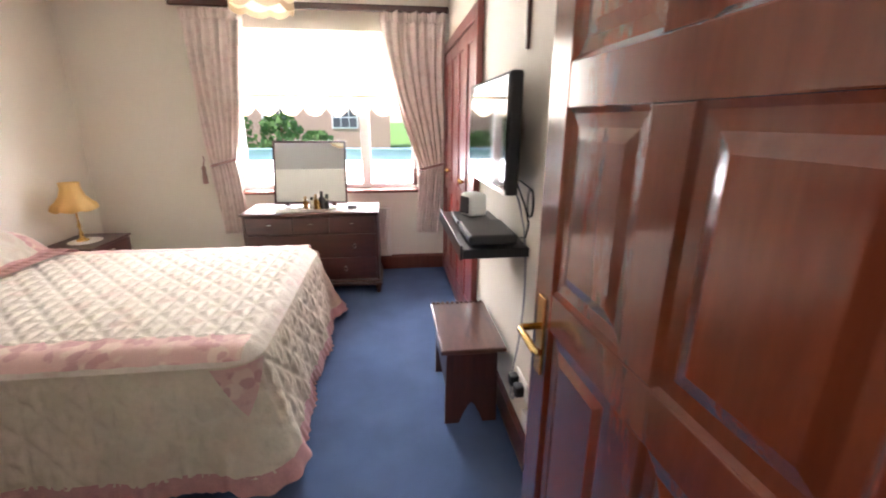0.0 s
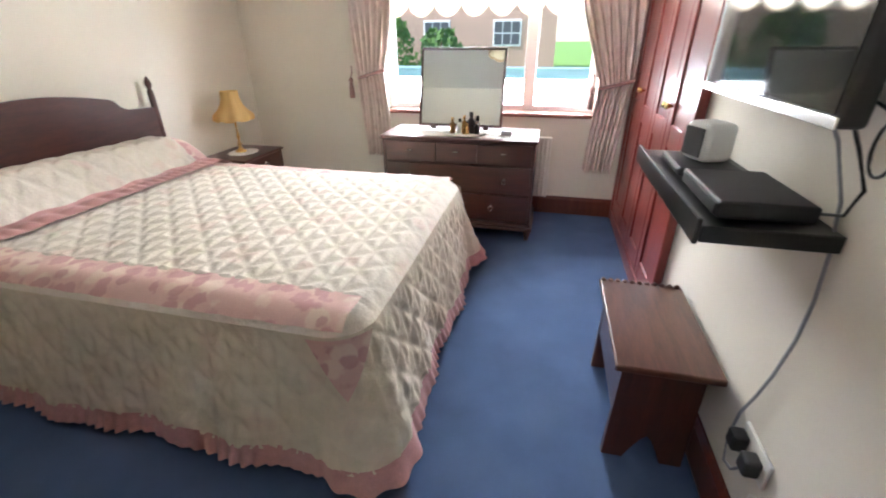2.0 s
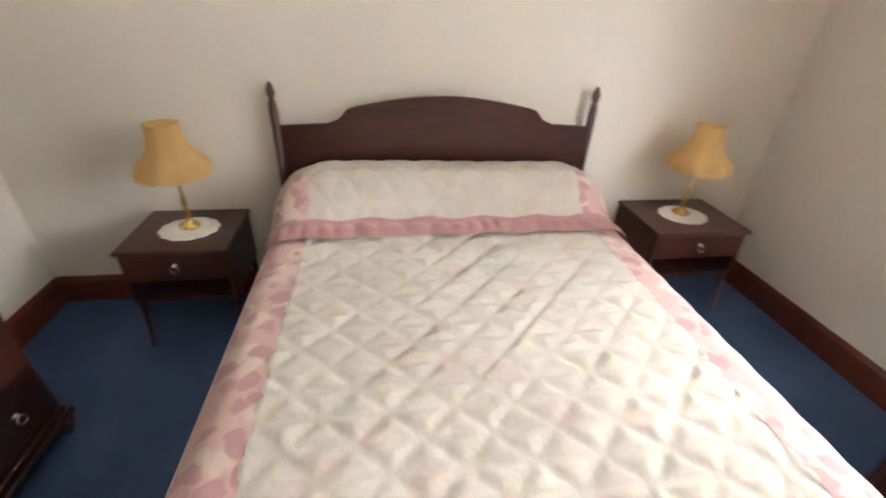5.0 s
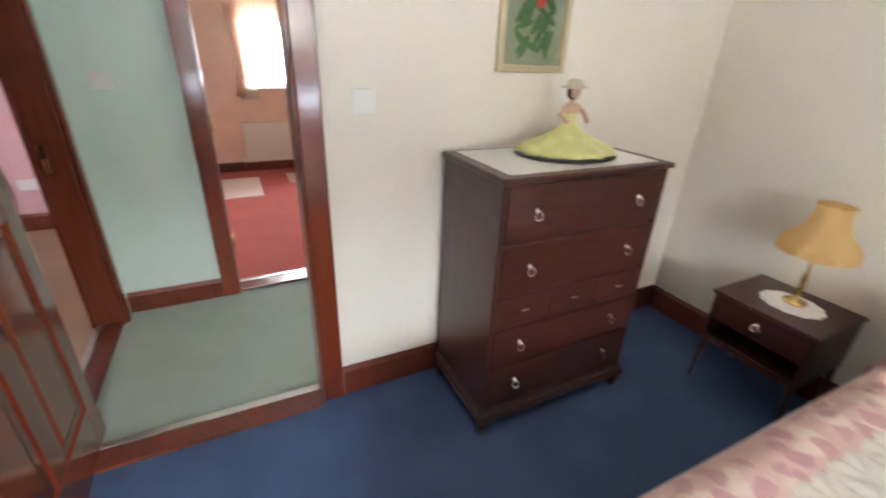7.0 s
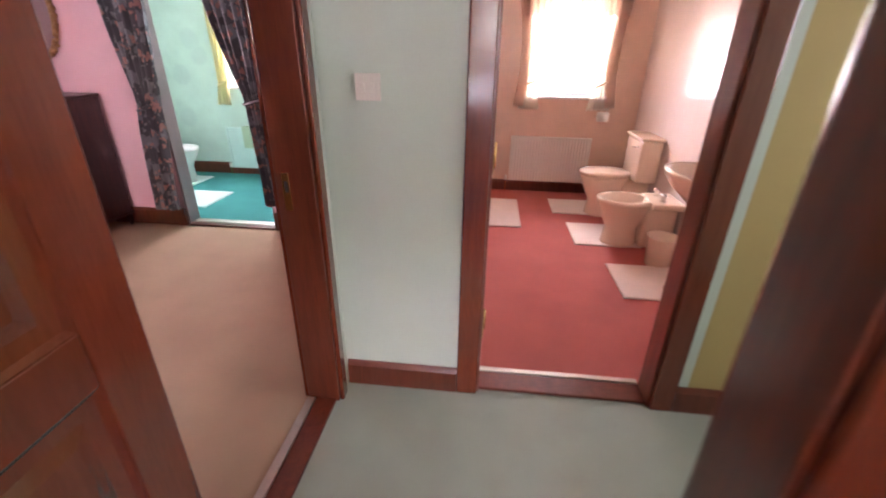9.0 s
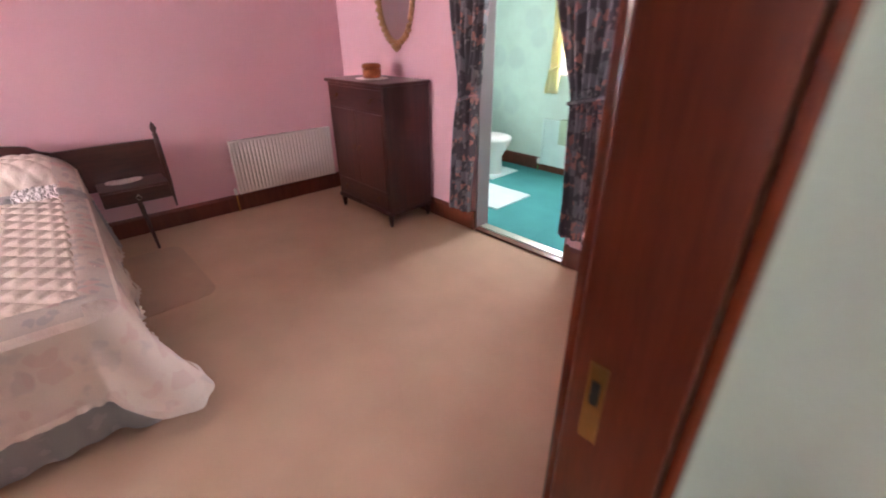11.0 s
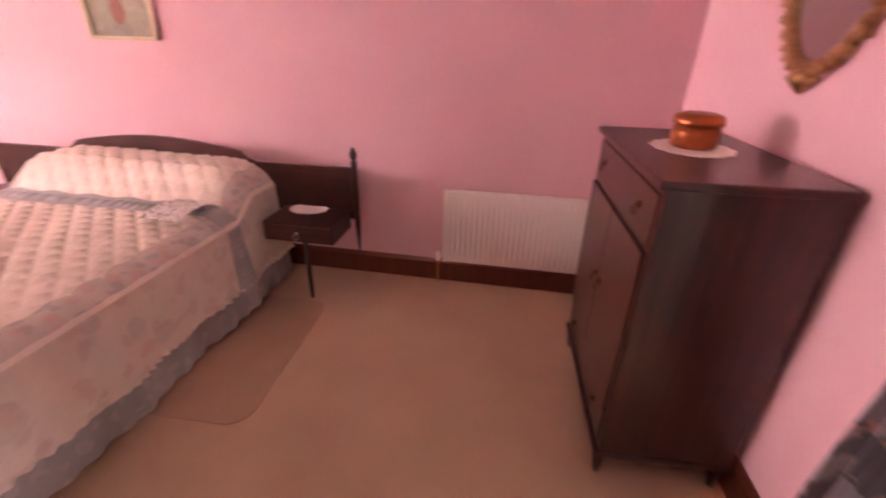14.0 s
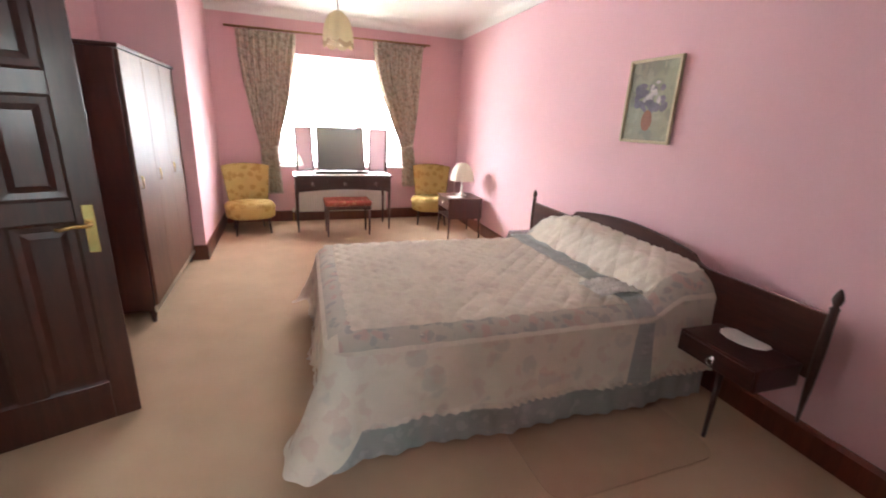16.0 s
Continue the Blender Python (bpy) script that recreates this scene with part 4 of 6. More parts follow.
def bed_cover(name, root, dr, step, top_mat, side_mat, band_mat, hem_mat, label, foot_band=False, hem_h=0.07, ruffle_mat=None):
    cover = thing(name, Matrix(), label, "bedspread")
    cover.parent = None
    cover.matrix_basis = root.matrix_basis.copy()
    nx, ny = int(dr.L / step), int(dr.W / step)
    body = part("top", sheet(lambda u, v: dr.top(u * dr.L, v * dr.W), nx, ny), top_mat, cover, "quilted in diamonds", True)
    # round the two corners of the top off to the rim
    for vert in body.data.vertices:
        x, y = vert.co.x, vert.co.y
        r = dr.r
        cx, cy = dr.L - r, min(max(y, r), dr.W - r)
        if x > cx and (y < r or y > dr.W - r):
            dx, dy = x - cx, y - cy
            k = max(abs(dx), abs(dy)) / max(1e-6, math.hypot(dx, dy))
            vert.co.x, vert.co.y = cx + dx * k, cy + dy * k
    n = int(dr.length() / step)
    part("side", sheet(lambda u, v: dr.side(u * dr.length(), v * dr.drop), n, max(8, int(dr.drop / step))), side_mat, cover, smooth=True)
    for lo, hi in ((0.012, dr.edge + 0.005), (dr.W - dr.edge - 0.005, dr.W - 0.012)):
        part("band", sheet(lambda u, v: dr.top(0.04 + u * (dr.L - 0.10), lo + v * (hi - lo), 0.006 + 0.002 * math.sin(90 * u), False), 120, 10), band_mat, cover, "floral edging band", True)
    if foot_band:
        part("band", sheet(lambda u, v: dr.top(dr.L - dr.edge - 0.005 + v * (dr.edge - 0.015), dr.edge + u * (dr.W - 2 * dr.edge), 0.0065, False), 80, 10), band_mat, cover, "floral edging band", True)

    def hem(u, v):
        q = u * dr.length()
        fold = 0.010 * math.sin(q * 125 + 3 * math.sin(q * 7)) * v * (0.6 + 0.4 * math.sin(q * 13))
        return dr.side(q, dr.drop - 0.012 + v * hem_h, 0.006 + 0.010 * v + fold, False)
    part("ruffle", sheet(hem, int(dr.length() / 0.006), 5), hem_mat, cover, "gathered ruffle along the hem", True)

    def across(u, v):
        y = -0.01 + u * (dr.W + 0.02)
        x = dr.pillow + 0.03 + (v - 0.5) * 0.13 + 0.006 * math.sin(u * 40)
        p = dr.top(x, min(max(y, 0.0), dr.W), 0.026 + 0.014 * abs(math.sin(u * 70 + 3 * math.sin(u * 9))) * (1 - abs(2 * v - 1)), False)
        return p
    part("pillow_ruffle", sheet(across, 170, 8), ruffle_mat or hem_mat, cover, "gathered band below the pillows", True)
    for first, way in ((0.0, 1), (dr.length(), -1)):
        def down(u, v):
            q = first + way * (dr.pillow + 0.03 + (v - 0.5) * (0.10 + 0.05 * u) + 0.03 * u)
            return dr.side(q, u * (dr.drop + 0.03), 0.014 + 0.010 * abs(math.sin(u * 34)) * (1 - abs(2 * v - 1)), False)
        part("side_ruffle", sheet(down, 60, 8), ruffle_mat or hem_mat, cover, "gathered band falling at the side", True)
        if not foot_band:
            mid = first + way * (dr.L - dr.r + dr.r * 0.5)
            part("band_tip", sheet(lambda u, v: dr.side(mid + way * (u - 0.5) * 0.20 * (1.001 - v), v * 0.20, 0.016, False), 10, 12), band_mat, cover, "pointed end of the edging band", True)
    return cover


def finial_profile(z, k=1.0):
    return [(0.016 * k, z), (0.02 * k, z + 0.01), (0.011 * k, z + 0.02), (0.02 * k, z + 0.045), (0.021 * k, z + 0.06), (0.012 * k, z + 0.085), (0.004 * k, z + 0.10)]


def bed_base(root, L, W, h):
    part("divan", B(0.06, L - 0.06, 0.05, W - 0.05, 0.08, 0.30, 0.02), MATTBLACK, root)
    part("mattress", B(0.04, L - 0.05, 0.04, W - 0.04, 0.302, h - 0.09, 0.05, 3), WHITE, root)
    for x in (0.14, L - 0.14):
        for y in (0.12, W - 0.12):
            part("foot", turned([(0.022, 0), (0.03, 0.08)], 10, x, y), MATTBLACK, root)


bed1 = thing("bed", pose(-2.56, 1.22, 0), "double bed with a dark mahogany headboard", "bed")
L1, BW1 = 2.06, 1.58
bed_base(bed1, L1, BW1, 0.62)
hb = [(0.04, 0.36), (0.04, 0.955), (0.25, 0.965), (0.30, 0.985), (0.34, 1.03), (0.38, 1.042)]
hb += [(0.38 + (BW1 - 0.76) * k / 12, 1.042 + 0.05 * math.sin(math.pi * k / 12)) for k in range(1, 12)]
hb += [(BW1 - y, z) for y, z in hb[5::-1]]
hbm = outline_plate(hb, 0, -0.055, -0.032)
bmesh.ops.recalc_face_normals(hbm, faces=hbm.faces[:])
headboard = part("headboard", hbm, MAHOGY, bed1, "shaped dark mahogany headboard")
for y in (0.018, BW1 - 0.05):
    post = part("post", turned([(0.016, 0.0), (0.02, 0.3), (0.02, 1.04)] + finial_profile(1.045), 14, -0.045, y), MAHOGV, headboard, "turned post with a finial", True)
bed_cover("bedspread", bed1, Drape(L1, BW1, 0.605, 0.34, 0.44, 0.08, 0.160, 0.014, True), 0.011, QUILT, PANEL, ROSE, RUFFLE, "cream quilted floral bedspread with rose satin bands")

lean2 = -math.degrees(math.atan(SKEW))
bed2 = thing("bed", pose(4.37, 0.82, 0, 0, 0, 180 + lean2), "double bed with a wide mahogany headboard and built-in bedside boxes", "bed")
L2, BW2 = 2.10, 1.545
bed_base(bed2, L2, BW2, 0.60)
# headboard wider than the bed; local y grows southwards
E0, E1 = -0.49, 2.06
pts = [(E0, 0.44), (E0, 0.755), (0.10, 0.755), (0.16, 0.775), (0.20, 0.81), (0.24, 0.82)]
pts += [(0.24 + (BW2 - 0.48) * k / 12, 0.82 + 0.05 * math.sin(math.pi * k / 12)) for k in range(1, 12)]
pts += [(BW2 - 0.24, 0.82), (BW2 - 0.20, 0.81), (BW2 - 0.16, 0.775), (BW2 - 0.10, 0.755), (E1, 0.755), (E1, 0.44)]
hbm = outline_plate(pts, 0, 0.012, 0.034)
bmesh.ops.recalc_face_normals(hbm, faces=hbm.faces[:])
headboard2 = part("headboard", hbm, MAHOGY, bed2, "long dark mahogany headboard")
for y in (E0, E1):
    part("post", turned([(0.006, 0.22), (0.017, 0.42), (0.02, 0.60), (0.017, 0.775)] + finial_profile(0.778), 14, 0.03, y), MAHOGV, headboard2, "tapered post with a finial", True)
for y0, y1 in ((E0 + 0.06, -0.03), (BW2 + 0.06, E1 - 0.04)):
    bx = part("bedside_box", B(0.036, 0.31, y0, y1, 0.385, 0.50, 0.006), MAHOGY, bed2, "wall-hung mahogany bedside box")
    part("drawer", B(0.31, 0.322, y0 + 0.012, y1 - 0.012, 0.395, 0.488, 0.003), MAHOGY, bx)
    ring_pull(bx, 0.322, (y0 + y1) / 2, 0.445, 1, 0, 0.015)
    part("leg", loft([oval(0.27, (y0 + y1) / 2 + 0.02, 0, 0.01, 0.01, 10), oval(0.24, (y0 + y1) / 2, 0.386, 0.018, 0.018, 10)]), MAHOGV, bx, smooth=True)
dr2 = Drape(L2, BW2, 0.575, 0.46, 0.315, 0.035, 0.125, 0.022, False)
dr2.foot, dr2.corner, dr2.edge, dr2.droop = True, 0.19, 0.115, 0.36
bed_cover("bedspread", bed2, dr2, 0.012, QUILT2, COVER2, BAND2, COVER2, "peach quilted floral bedspread with blue-grey bands", True, 0.02, VALANCE)
bs = thing("bed_valance", bed2.matrix_basis.copy(), "blue-grey gathered valance round the bed base", "valance")
vd = Drape(L2 - 0.01, BW2 - 0.004, 0.30, -9, 0.24, 0.02, 0.2, 0, False)
part("cloth", sheet(lambda u, v: vd.side(u * vd.length(), v * 0.23, 0.008 * v * math.sin(u * vd.length() * 55), False) + Vector((0, 0.002, 0)), 420, 6), VALANCE, bs, smooth=True)
bow = thing("lace_cloth", bed2.matrix_basis @ pose(0.56, 1.33, 0.62), "crumpled ivory lace cloth lying on the bedspread", "cloth")
part("lace", sheet(lambda u, v: ((u - 0.5) * 0.26 + 0.02 * noise.noise(Vector((9 * v, 3, 9 * u))), (v - 0.5) * 0.20, 0.03 + 0.025 * abs(noise.noise(Vector((14 * u, 14 * v, 2)))) - 0.02 * (2 * u - 1) ** 2), 60, 50, 0.002), LACE, bow, smooth=False)
doily(pose(4.21, -0.95, 0.5005), 0.085, 0.11)

# ---- things of the cream bedroom ----


def curtain(name, x_top, x_tie, x_bot, z_top, z_tie, z_bot, y, mat, label, group, folds=9, depth=0.035, axis="x", tie_mat=None, back=1):
    """A hung curtain gathered by a tie-back; each x is (from, to) at the top, the tie and the bottom."""
    root = thing(name, Matrix(), label, "curtain", group)

    def spread(v):
        z = z_top + (z_bot - z_top) * v
        if z >= z_tie:
            k = (z_top - z) / (z_top - z_tie)
            k = k ** 1.6
            a, b = x_top, x_tie
        else:
            k = ((z_tie - z) / (z_tie - z_bot)) ** 0.7
            a, b = x_tie, x_bot
        return a[0] + (b[0] - a[0]) * k, a[1] + (b[1] - a[1]) * k, z

    def fn(u, v):
        lo, hi, z = spread(v)
        narrow = (hi - lo) / (x_top[1] - x_top[0])
        uu = u + 0.012 * math.sin(9 * v + 20 * u)
        d = depth * (0.55 + 0.45 * narrow) * math.sin(uu * folds * 2 * math.pi + 1.4 * math.sin(2.2 * v * math.pi)) + 0.012 * math.sin(23 * u + 7 * v)
        x = lo + (hi - lo) * u
        zz = z + (0.012 * math.sin(uu * folds * 2 * math.pi) if v > 0.97 else 0)
        return (x, y + d, zz) if axis == "x" else (y + d, x, zz)
    part("cloth", sheet(fn, folds * 14, 70, 0.003), mat, root, smooth=True)
    head = sheet(lambda u, v: fn(u, v * 0.045)[:1] + (fn(u, v * 0.045)[1] + 0.35 * depth * math.sin(u * folds * 6 * math.pi) - 0.01 * back,) + fn(u, v * 0.045)[2:], folds * 12, 4, 0.003)
    part("heading_tape", head, mat, root, "gathered heading", True)
    cx, hw = (x_tie[0] + x_tie[1]) / 2, (x_tie[1] - x_tie[0]) / 2 + 0.004
    tie = [(cx + hw * math.cos(a), y + (depth + 0.012) * math.sin(a), z_tie + 0.03 * math.cos(a) * back) for a in [k * math.pi / 12 for k in range(25)]]
    part("tie_back", tube(tie, 0.012, 8), tie_mat or mat, root, "tie-back", True)
    return root


CORD = material("dusty_rose_cord", (0.38, 0.22, 0.20), 0.7, vary=0.2, bump=0.3)
YC = N1 - 0.07
curtain("curtain", (-1.66, -1.16), (-1.58, -1.36), (-1.56, -1.30), 2.36, 1.10, 0.45, YC, CURTAIN1, "cream and dusty pink curtain held by a cord", "bedroom curtains", 7, 0.03, tie_mat=CORD)
curtain("curtain", (-0.02, 0.56), (0.32, 0.55), (0.28, 0.50), 2.38, 1.05, 0.40, YC, CURTAIN1, "cream and dusty pink curtain held by a cord", "bedroom curtains", 7, 0.03, tie_mat=CORD)
for tx, tz in ((-1.63, 0.92), (0.27, 0.88)):
    tas = thing("tassel", pose(tx, YC - 0.05, tz), "dusty rose tassel hanging from the tie-back", "tassel", "curtain tassels")
    part("knot", turned([(0.008, 0.11), (0.018, 0.125), (0.018, 0.145), (0.006, 0.16)], 10), CORD, tas, smooth=True)
    part("fringe", turned([(0.022, 0.0), (0.02, 0.06), (0.014, 0.112)], 12), CORD, tas, smooth=True)
    part("cord", tube([(0, 0, 0.16), (0.01, 0.01, 0.2), (0.0, 0.03, 0.24)], 0.005, 6), CORD, tas)
rail = thing("curtain_rail", Matrix(), "brown wooden curtain rail", "curtain rail")
part("rail", B(-1.72, 0.585, N1 - 0.11, N1 - 0.07, 2.37, 2.42, 0.006), MAHOG, rail)
for bx in (-1.6, -0.55, 0.5):
    part("bracket", B(bx - 0.012, bx + 0.012, N1 - 0.07, N1, 2.385, 2.405, 0.002), BRASS, rail)

blind = thing("festoon_blind", Matrix(), "cream festoon blind with a scalloped fringe", "blind")


def frill(u, v):
    x = W1[0] + 0.02 + u * (W1[1] - W1[0] - 0.04)
    sag = abs(math.sin(math.pi * 8 * u))
    z = 1.675 - v * (0.055 + 0.095 * sag ** 0.6)
    return (x, N1 + 0.065 - 0.02 * v * sag + 0.006 * math.sin(26 * v + 8 * sag) * v, z)


part("cloth", sheet(lambda u, v: (W1[0] + 0.02 + u * (W1[1] - W1[0] - 0.04), N1 + 0.07 + 0.002 * math.sin(9 * u), 2.215 - v * 0.53), 24, 12), BLIND, blind, smooth=True)
part("hem_bar", B(W1[0] + 0.02, W1[1] - 0.02, N1 + 0.058, N1 + 0.069, 1.675, 1.70, 0.004), FRINGE, blind, "tan bottom bar")
part("frill", sheet(frill, 160, 12), BLIND, blind, "scalloped lower frill", True)
part("fringe", sheet(lambda u, v: Vector(frill(u, 1)) + Vector((0, -0.004, -0.016 * v)), 160, 2), FRINGE, blind, "tan fringe", True)

chest("dressing_chest", pose(-1.19, 3.25, 0), 1.105, 0.46, 0.735,
      [(0.15, 0.335, [0.5, 0.5], 1), (0.345, 0.545, [1.0], 2), (0.555, 0.70, [0.36, 0.28, 0.36], 1)],
      "dark mahogany dressing chest under the window")
vm = thing("dressing_mirror", pose(-0.665, 3.50, 0.736, -14), "rectangular dressing mirror in a thin dark frame", "mirror")
part("glass", B(-0.30, 0.30, -0.004, 0.004, 0.045, 0.565), MIRROR, vm)
for a, b, c, d in ((-0.315, -0.298, 0.03, 0.58), (0.298, 0.315, 0.03, 0.58), (-0.298, 0.298, 0.03, 0.047), (-0.298, 0.298, 0.563, 0.58)):
    part("frame_bar", B(a, b, -0.011, 0.011, c, d, 0.003), MAHOGV, vm)
part("back_board", B(-0.30, 0.30, 0.005, 0.010, 0.045, 0.565), MAHOG, vm)
for x in (-0.2, 0.2):
    part("foot", B(x - 0.02, x + 0.02, -0.035, 0.02, 0.008, 0.045, 0.005), MAHOG, vm)
cl = thing("table_runner", pose(-0.635, 3.44, 0.7355), "white cloth on the dressing chest", "runner")
part("cloth", sheet(lambda u, v: (-0.44 + 0.88 * u, -0.15 + 0.27 * v, 0.001 + 0.0015 * math.sin(50 * u) * math.sin(30 * v)), 50, 20, 0.002), LACE, cl)
tray = thing("tray", pose(-0.60, 3.37, 0.739), "oval white tray on the dressing chest", "tray")
part("dish", loft([oval(0, 0, 0, 0.15, 0.08, 28), oval(0, 0, 0.014, 0.165, 0.092, 28), oval(0, 0, 0.014, 0.155, 0.084, 28), oval(0, 0, 0.004, 0.14, 0.075, 28)]), PLASTIC, tray, smooth=True)


def bottle(x, y, z, r, h, mat, cap, label):
    root = thing("bottle", pose(x, y, z), label, "bottle", "cosmetics on the tray")
    part("body", turned([(r * 0.9, 0), (r, 0.006), (r, h * 0.6), (r * 0.5, h * 0.7), (r * 0.4, h * 0.74)], 14), mat, root, smooth=True)
    part("cap", turned([(r * 0.55, h * 0.745), (r * 0.55, h * 0.97), (r * 0.4, h)], 12), cap, root, smooth=True)


AMBER = material("amber_glass", (0.30, 0.16, 0.05), 0.1, bump=0)
for bx, by, br, bh, m1, m2, lb in ((-0.69, 3.37, 0.02, 0.11, AMBER, BRASS, "small amber scent bottle"), (-0.64, 3.39, 0.022, 0.10, PLASTIC, BLACK, "white bottle with a black cap"),
                                   (-0.60, 3.35, 0.018, 0.13, AMBER, BRASS, "tall amber scent bottle"), (-0.555, 3.38, 0.026, 0.15, MATTBLACK, BLACK, "black cosmetics bottle on the tray"), (-0.51, 3.36, 0.02, 0.09, BLACK, SILVER, "short dark bottle with a silver cap"), (-0.575, 3.33, 0.016, 0.08, BRASS, BRASS, "small gold lipstick case standing upright")):
    bottle(bx, by, 0.7435, br, bh, m1, m2, lb)
bk = thing("jar", pose(-0.30, 3.39, 0.7395), "small grey trinket box", "box")
part("body", B(-0.04, 0.04, -0.03, 0.03, 0, 0.025, 0.004), CABLE, bk)
part("lid", B(-0.042, 0.042, -0.032, 0.032, 0.0255, 0.036, 0.004), CABLE, bk)


def radiator(m, w, h, label, fins=True, mat=None):
    """A panel radiator; its front faces local -y, its back hangs near y = 0."""
    mat = mat or RADIATOR
    root = thing("radiator", m, label, "radiator")
    n = max(2, int(w / 0.033))
    step = (w - 0.04) / n

    def fn(u, v):
        x = -w / 2 + 0.02 + u * (w - 0.04)
        ph = (x / step) % 1.0
        rib = 0.011 * max(0.0, min(1.0, 3 * (0.5 - abs(ph - 0.5)) - 0.25)) if fins else 0.0
        end = min(1.0, 12 * min(v, 1 - v))
        return (x, -0.05 - rib * end, v * h)
    part("front_panel", sheet(fn, n * 8, 16), mat, root, smooth=False)
    part("back_panel", B(-w / 2 + 0.02, w / 2 - 0.02, -0.049, -0.025, 0.01, h - 0.01, 0.004), mat, root)
    for x in (-w / 2, w / 2 - 0.02):
        part("end_plate", B(x, x + 0.02, -0.066, -0.02, 0, h, 0.004), mat, root)
    part("top_grille", B(-w / 2, w / 2, -0.068, -0.018, h + 0.0005, h + 0.012, 0.003), mat, root)
    part("valve", turned([(0.012, 0.0), (0.016, 0.01), (0.016, 0.05), (0.01, 0.06)], 12, -w / 2 - 0.03, -0.045), PLASTIC, root, smooth=True)
    part("pipe", tube([(-w / 2 - 0.03, -0.045, 0.01), (-w / 2 - 0.03, -0.045, -m.translation.z + 0.002)], 0.008, 8), BRASS, root)
    for x in (-w / 3, w / 3):
        part("bracket", B(x - 0.015, x + 0.015, -0.026, -0.001, 0.08, h - 0.08), mat, root)
    return root


radiator(pose(-0.55, N1 - 0.019, 0.16), 1.15, 0.48, "white panel radiator under the window")

# bench
bench = thing("bench", pose(0.265, 1.44, 0), "small dark wooden bench with shaped ends", "bench")
BL, BWD = 0.545, 0.305
part("top", B(-0.01, BWD + 0.005, -0.005, BL + 0.005, 0.41, 0.435, 0.007, 3), BENCH, bench)
for y in (0.03, BL - 0.05):
    ep = [(0.015, 0), (0.085, 0), (0.105, 0.05), (0.13, 0.10), (0.148, 0.12), (0.166, 0.10), (0.19, 0.05), (0.21, 0), (0.28, 0), (0.272, 0.41), (0.022, 0.41)]
    bm = outline_plate(ep, 1, y, y + 0.022)
    bmesh.ops.recalc_face_normals(bm, faces=bm.faces[:])
    part("end_board", bm, MAHOGV, bench)
for x in (0.022, 0.254):
    part("side_board", B(x, x + 0.016, 0.0525, BL - 0.0505, 0.19, 0.409, 0.003), MAHOGY, bench)
for k in range(11):
    part("carved_scallop", turned([(0.012, 0.436), (0.009, 0.444), (0.003, 0.447)], 8, 0.005 + k * 0.0285, BL - 0.008), BENCH, bench)

# television and shelf
tv = thing("television", pose(0, 0.135, 0), "wall-mounted flat television, switched off and tilted down", "television")
part("housing", B(0.475, 0.525, 1.10, 1.87, 1.20, 1.645, 0.012, 3), MATTBLACK, tv)
part("screen", B(0.4705, 0.4745, 1.115, 1.855, 1.225, 1.63, 0.001), SCREEN, tv, "glossy dark screen")
part("bezel", B(0.469, 0.4745, 1.10, 1.87, 1.20, 1.222, 0.001), SILVER, tv, "thin silver lower bezel")
part("mount", B(0.526, 0.597, 1.40, 1.58, 1.33, 1.52, 0.006), MATTBLACK, tv)
shelf = thing("wall_shelf", pose(0, 0.08, 0), "black lacquered floating wall shelf", "shelf")
part("board", B(0.325, 0.598, 1.20, 1.95, 0.94, 0.98, 0.004), BLACK, shelf)
part("lip", B(0.313, 0.324, 1.20, 1.95, 0.935, 0.997, 0.003), BLACK, shelf)


def device(x0, x1, y0, y1, h, label):
    root = thing("media_box", pose(0, 0.08, 0.981), label, "media player", "boxes on the wall shelf")
    part("case", B(x0, x1, y0, y1, 0.004, h, 0.008, 3), MATTBLACK, root)
    part("front_panel", B(x0 - 0.003, x0 - 0.0005, y0 + 0.012, y1 - 0.012, 0.01, h - 0.008, 0.001), BLACK, root)
    for x in (x0 + 0.02, x1 - 0.02):
        for y in (y0 + 0.02, y1 - 0.02):
            part("foot", turned([(0.008, 0), (0.008, 0.0045)], 8, x, y), MATTBLACK, root)


device(0.36, 0.56, 1.24, 1.53, 0.045, "flat black set-top box")
device(0.36, 0.53, 1.58, 1.80, 0.03, "thin black media player")
clk = thing("radio_clock", pose(0.46, 1.78, 1.0115, 0, 0, 20), "small rounded white radio with a dark face", "radio")
part("case", B(-0.05, 0.05, -0.055, 0.055, 0, 0.115, 0.02, 4), PLASTIC, clk, smooth=True)
part("face", B(-0.056, -0.0505, -0.042, 0.042, 0.015, 0.10, 0.004), MATTBLACK, clk, "black speaker face")
cables = thing("cable", Matrix(), "grey cable hanging from the television to the socket", "cable")
part("lead", tube([(0.54, 1.44, 1.24), (0.58, 1.40, 1.15), (0.588, 1.33, 1.04), (0.588, 1.295, 0.93), (0.588, 1.278, 0.82), (0.588, 1.28, 0.71), (0.588, 1.30, 0.59), (0.588, 1.328, 0.49), (0.586, 1.357, 0.40), (0.575, 1.35, 0.31), (0.56, 1.30, 0.265), (0.555, 1.25, 0.29), (0.56, 1.22, 0.34)], 0.0042, 8), CABLE, cables, smooth=True)
cables2 = thing("cable", Matrix(), "thin black cable behind the shelf", "cable")
part("lead", tube([(0.56, 1.36, 1.0), (0.585, 1.30, 1.02), (0.588, 1.28, 1.08), (0.585, 1.34, 1.15), (0.56, 1.38, 1.23)], 0.004, 6), BLACK, cables2, smooth=True)
cables3 = thing("cable", Matrix(), "thin black cable coiled below the television", "cable")
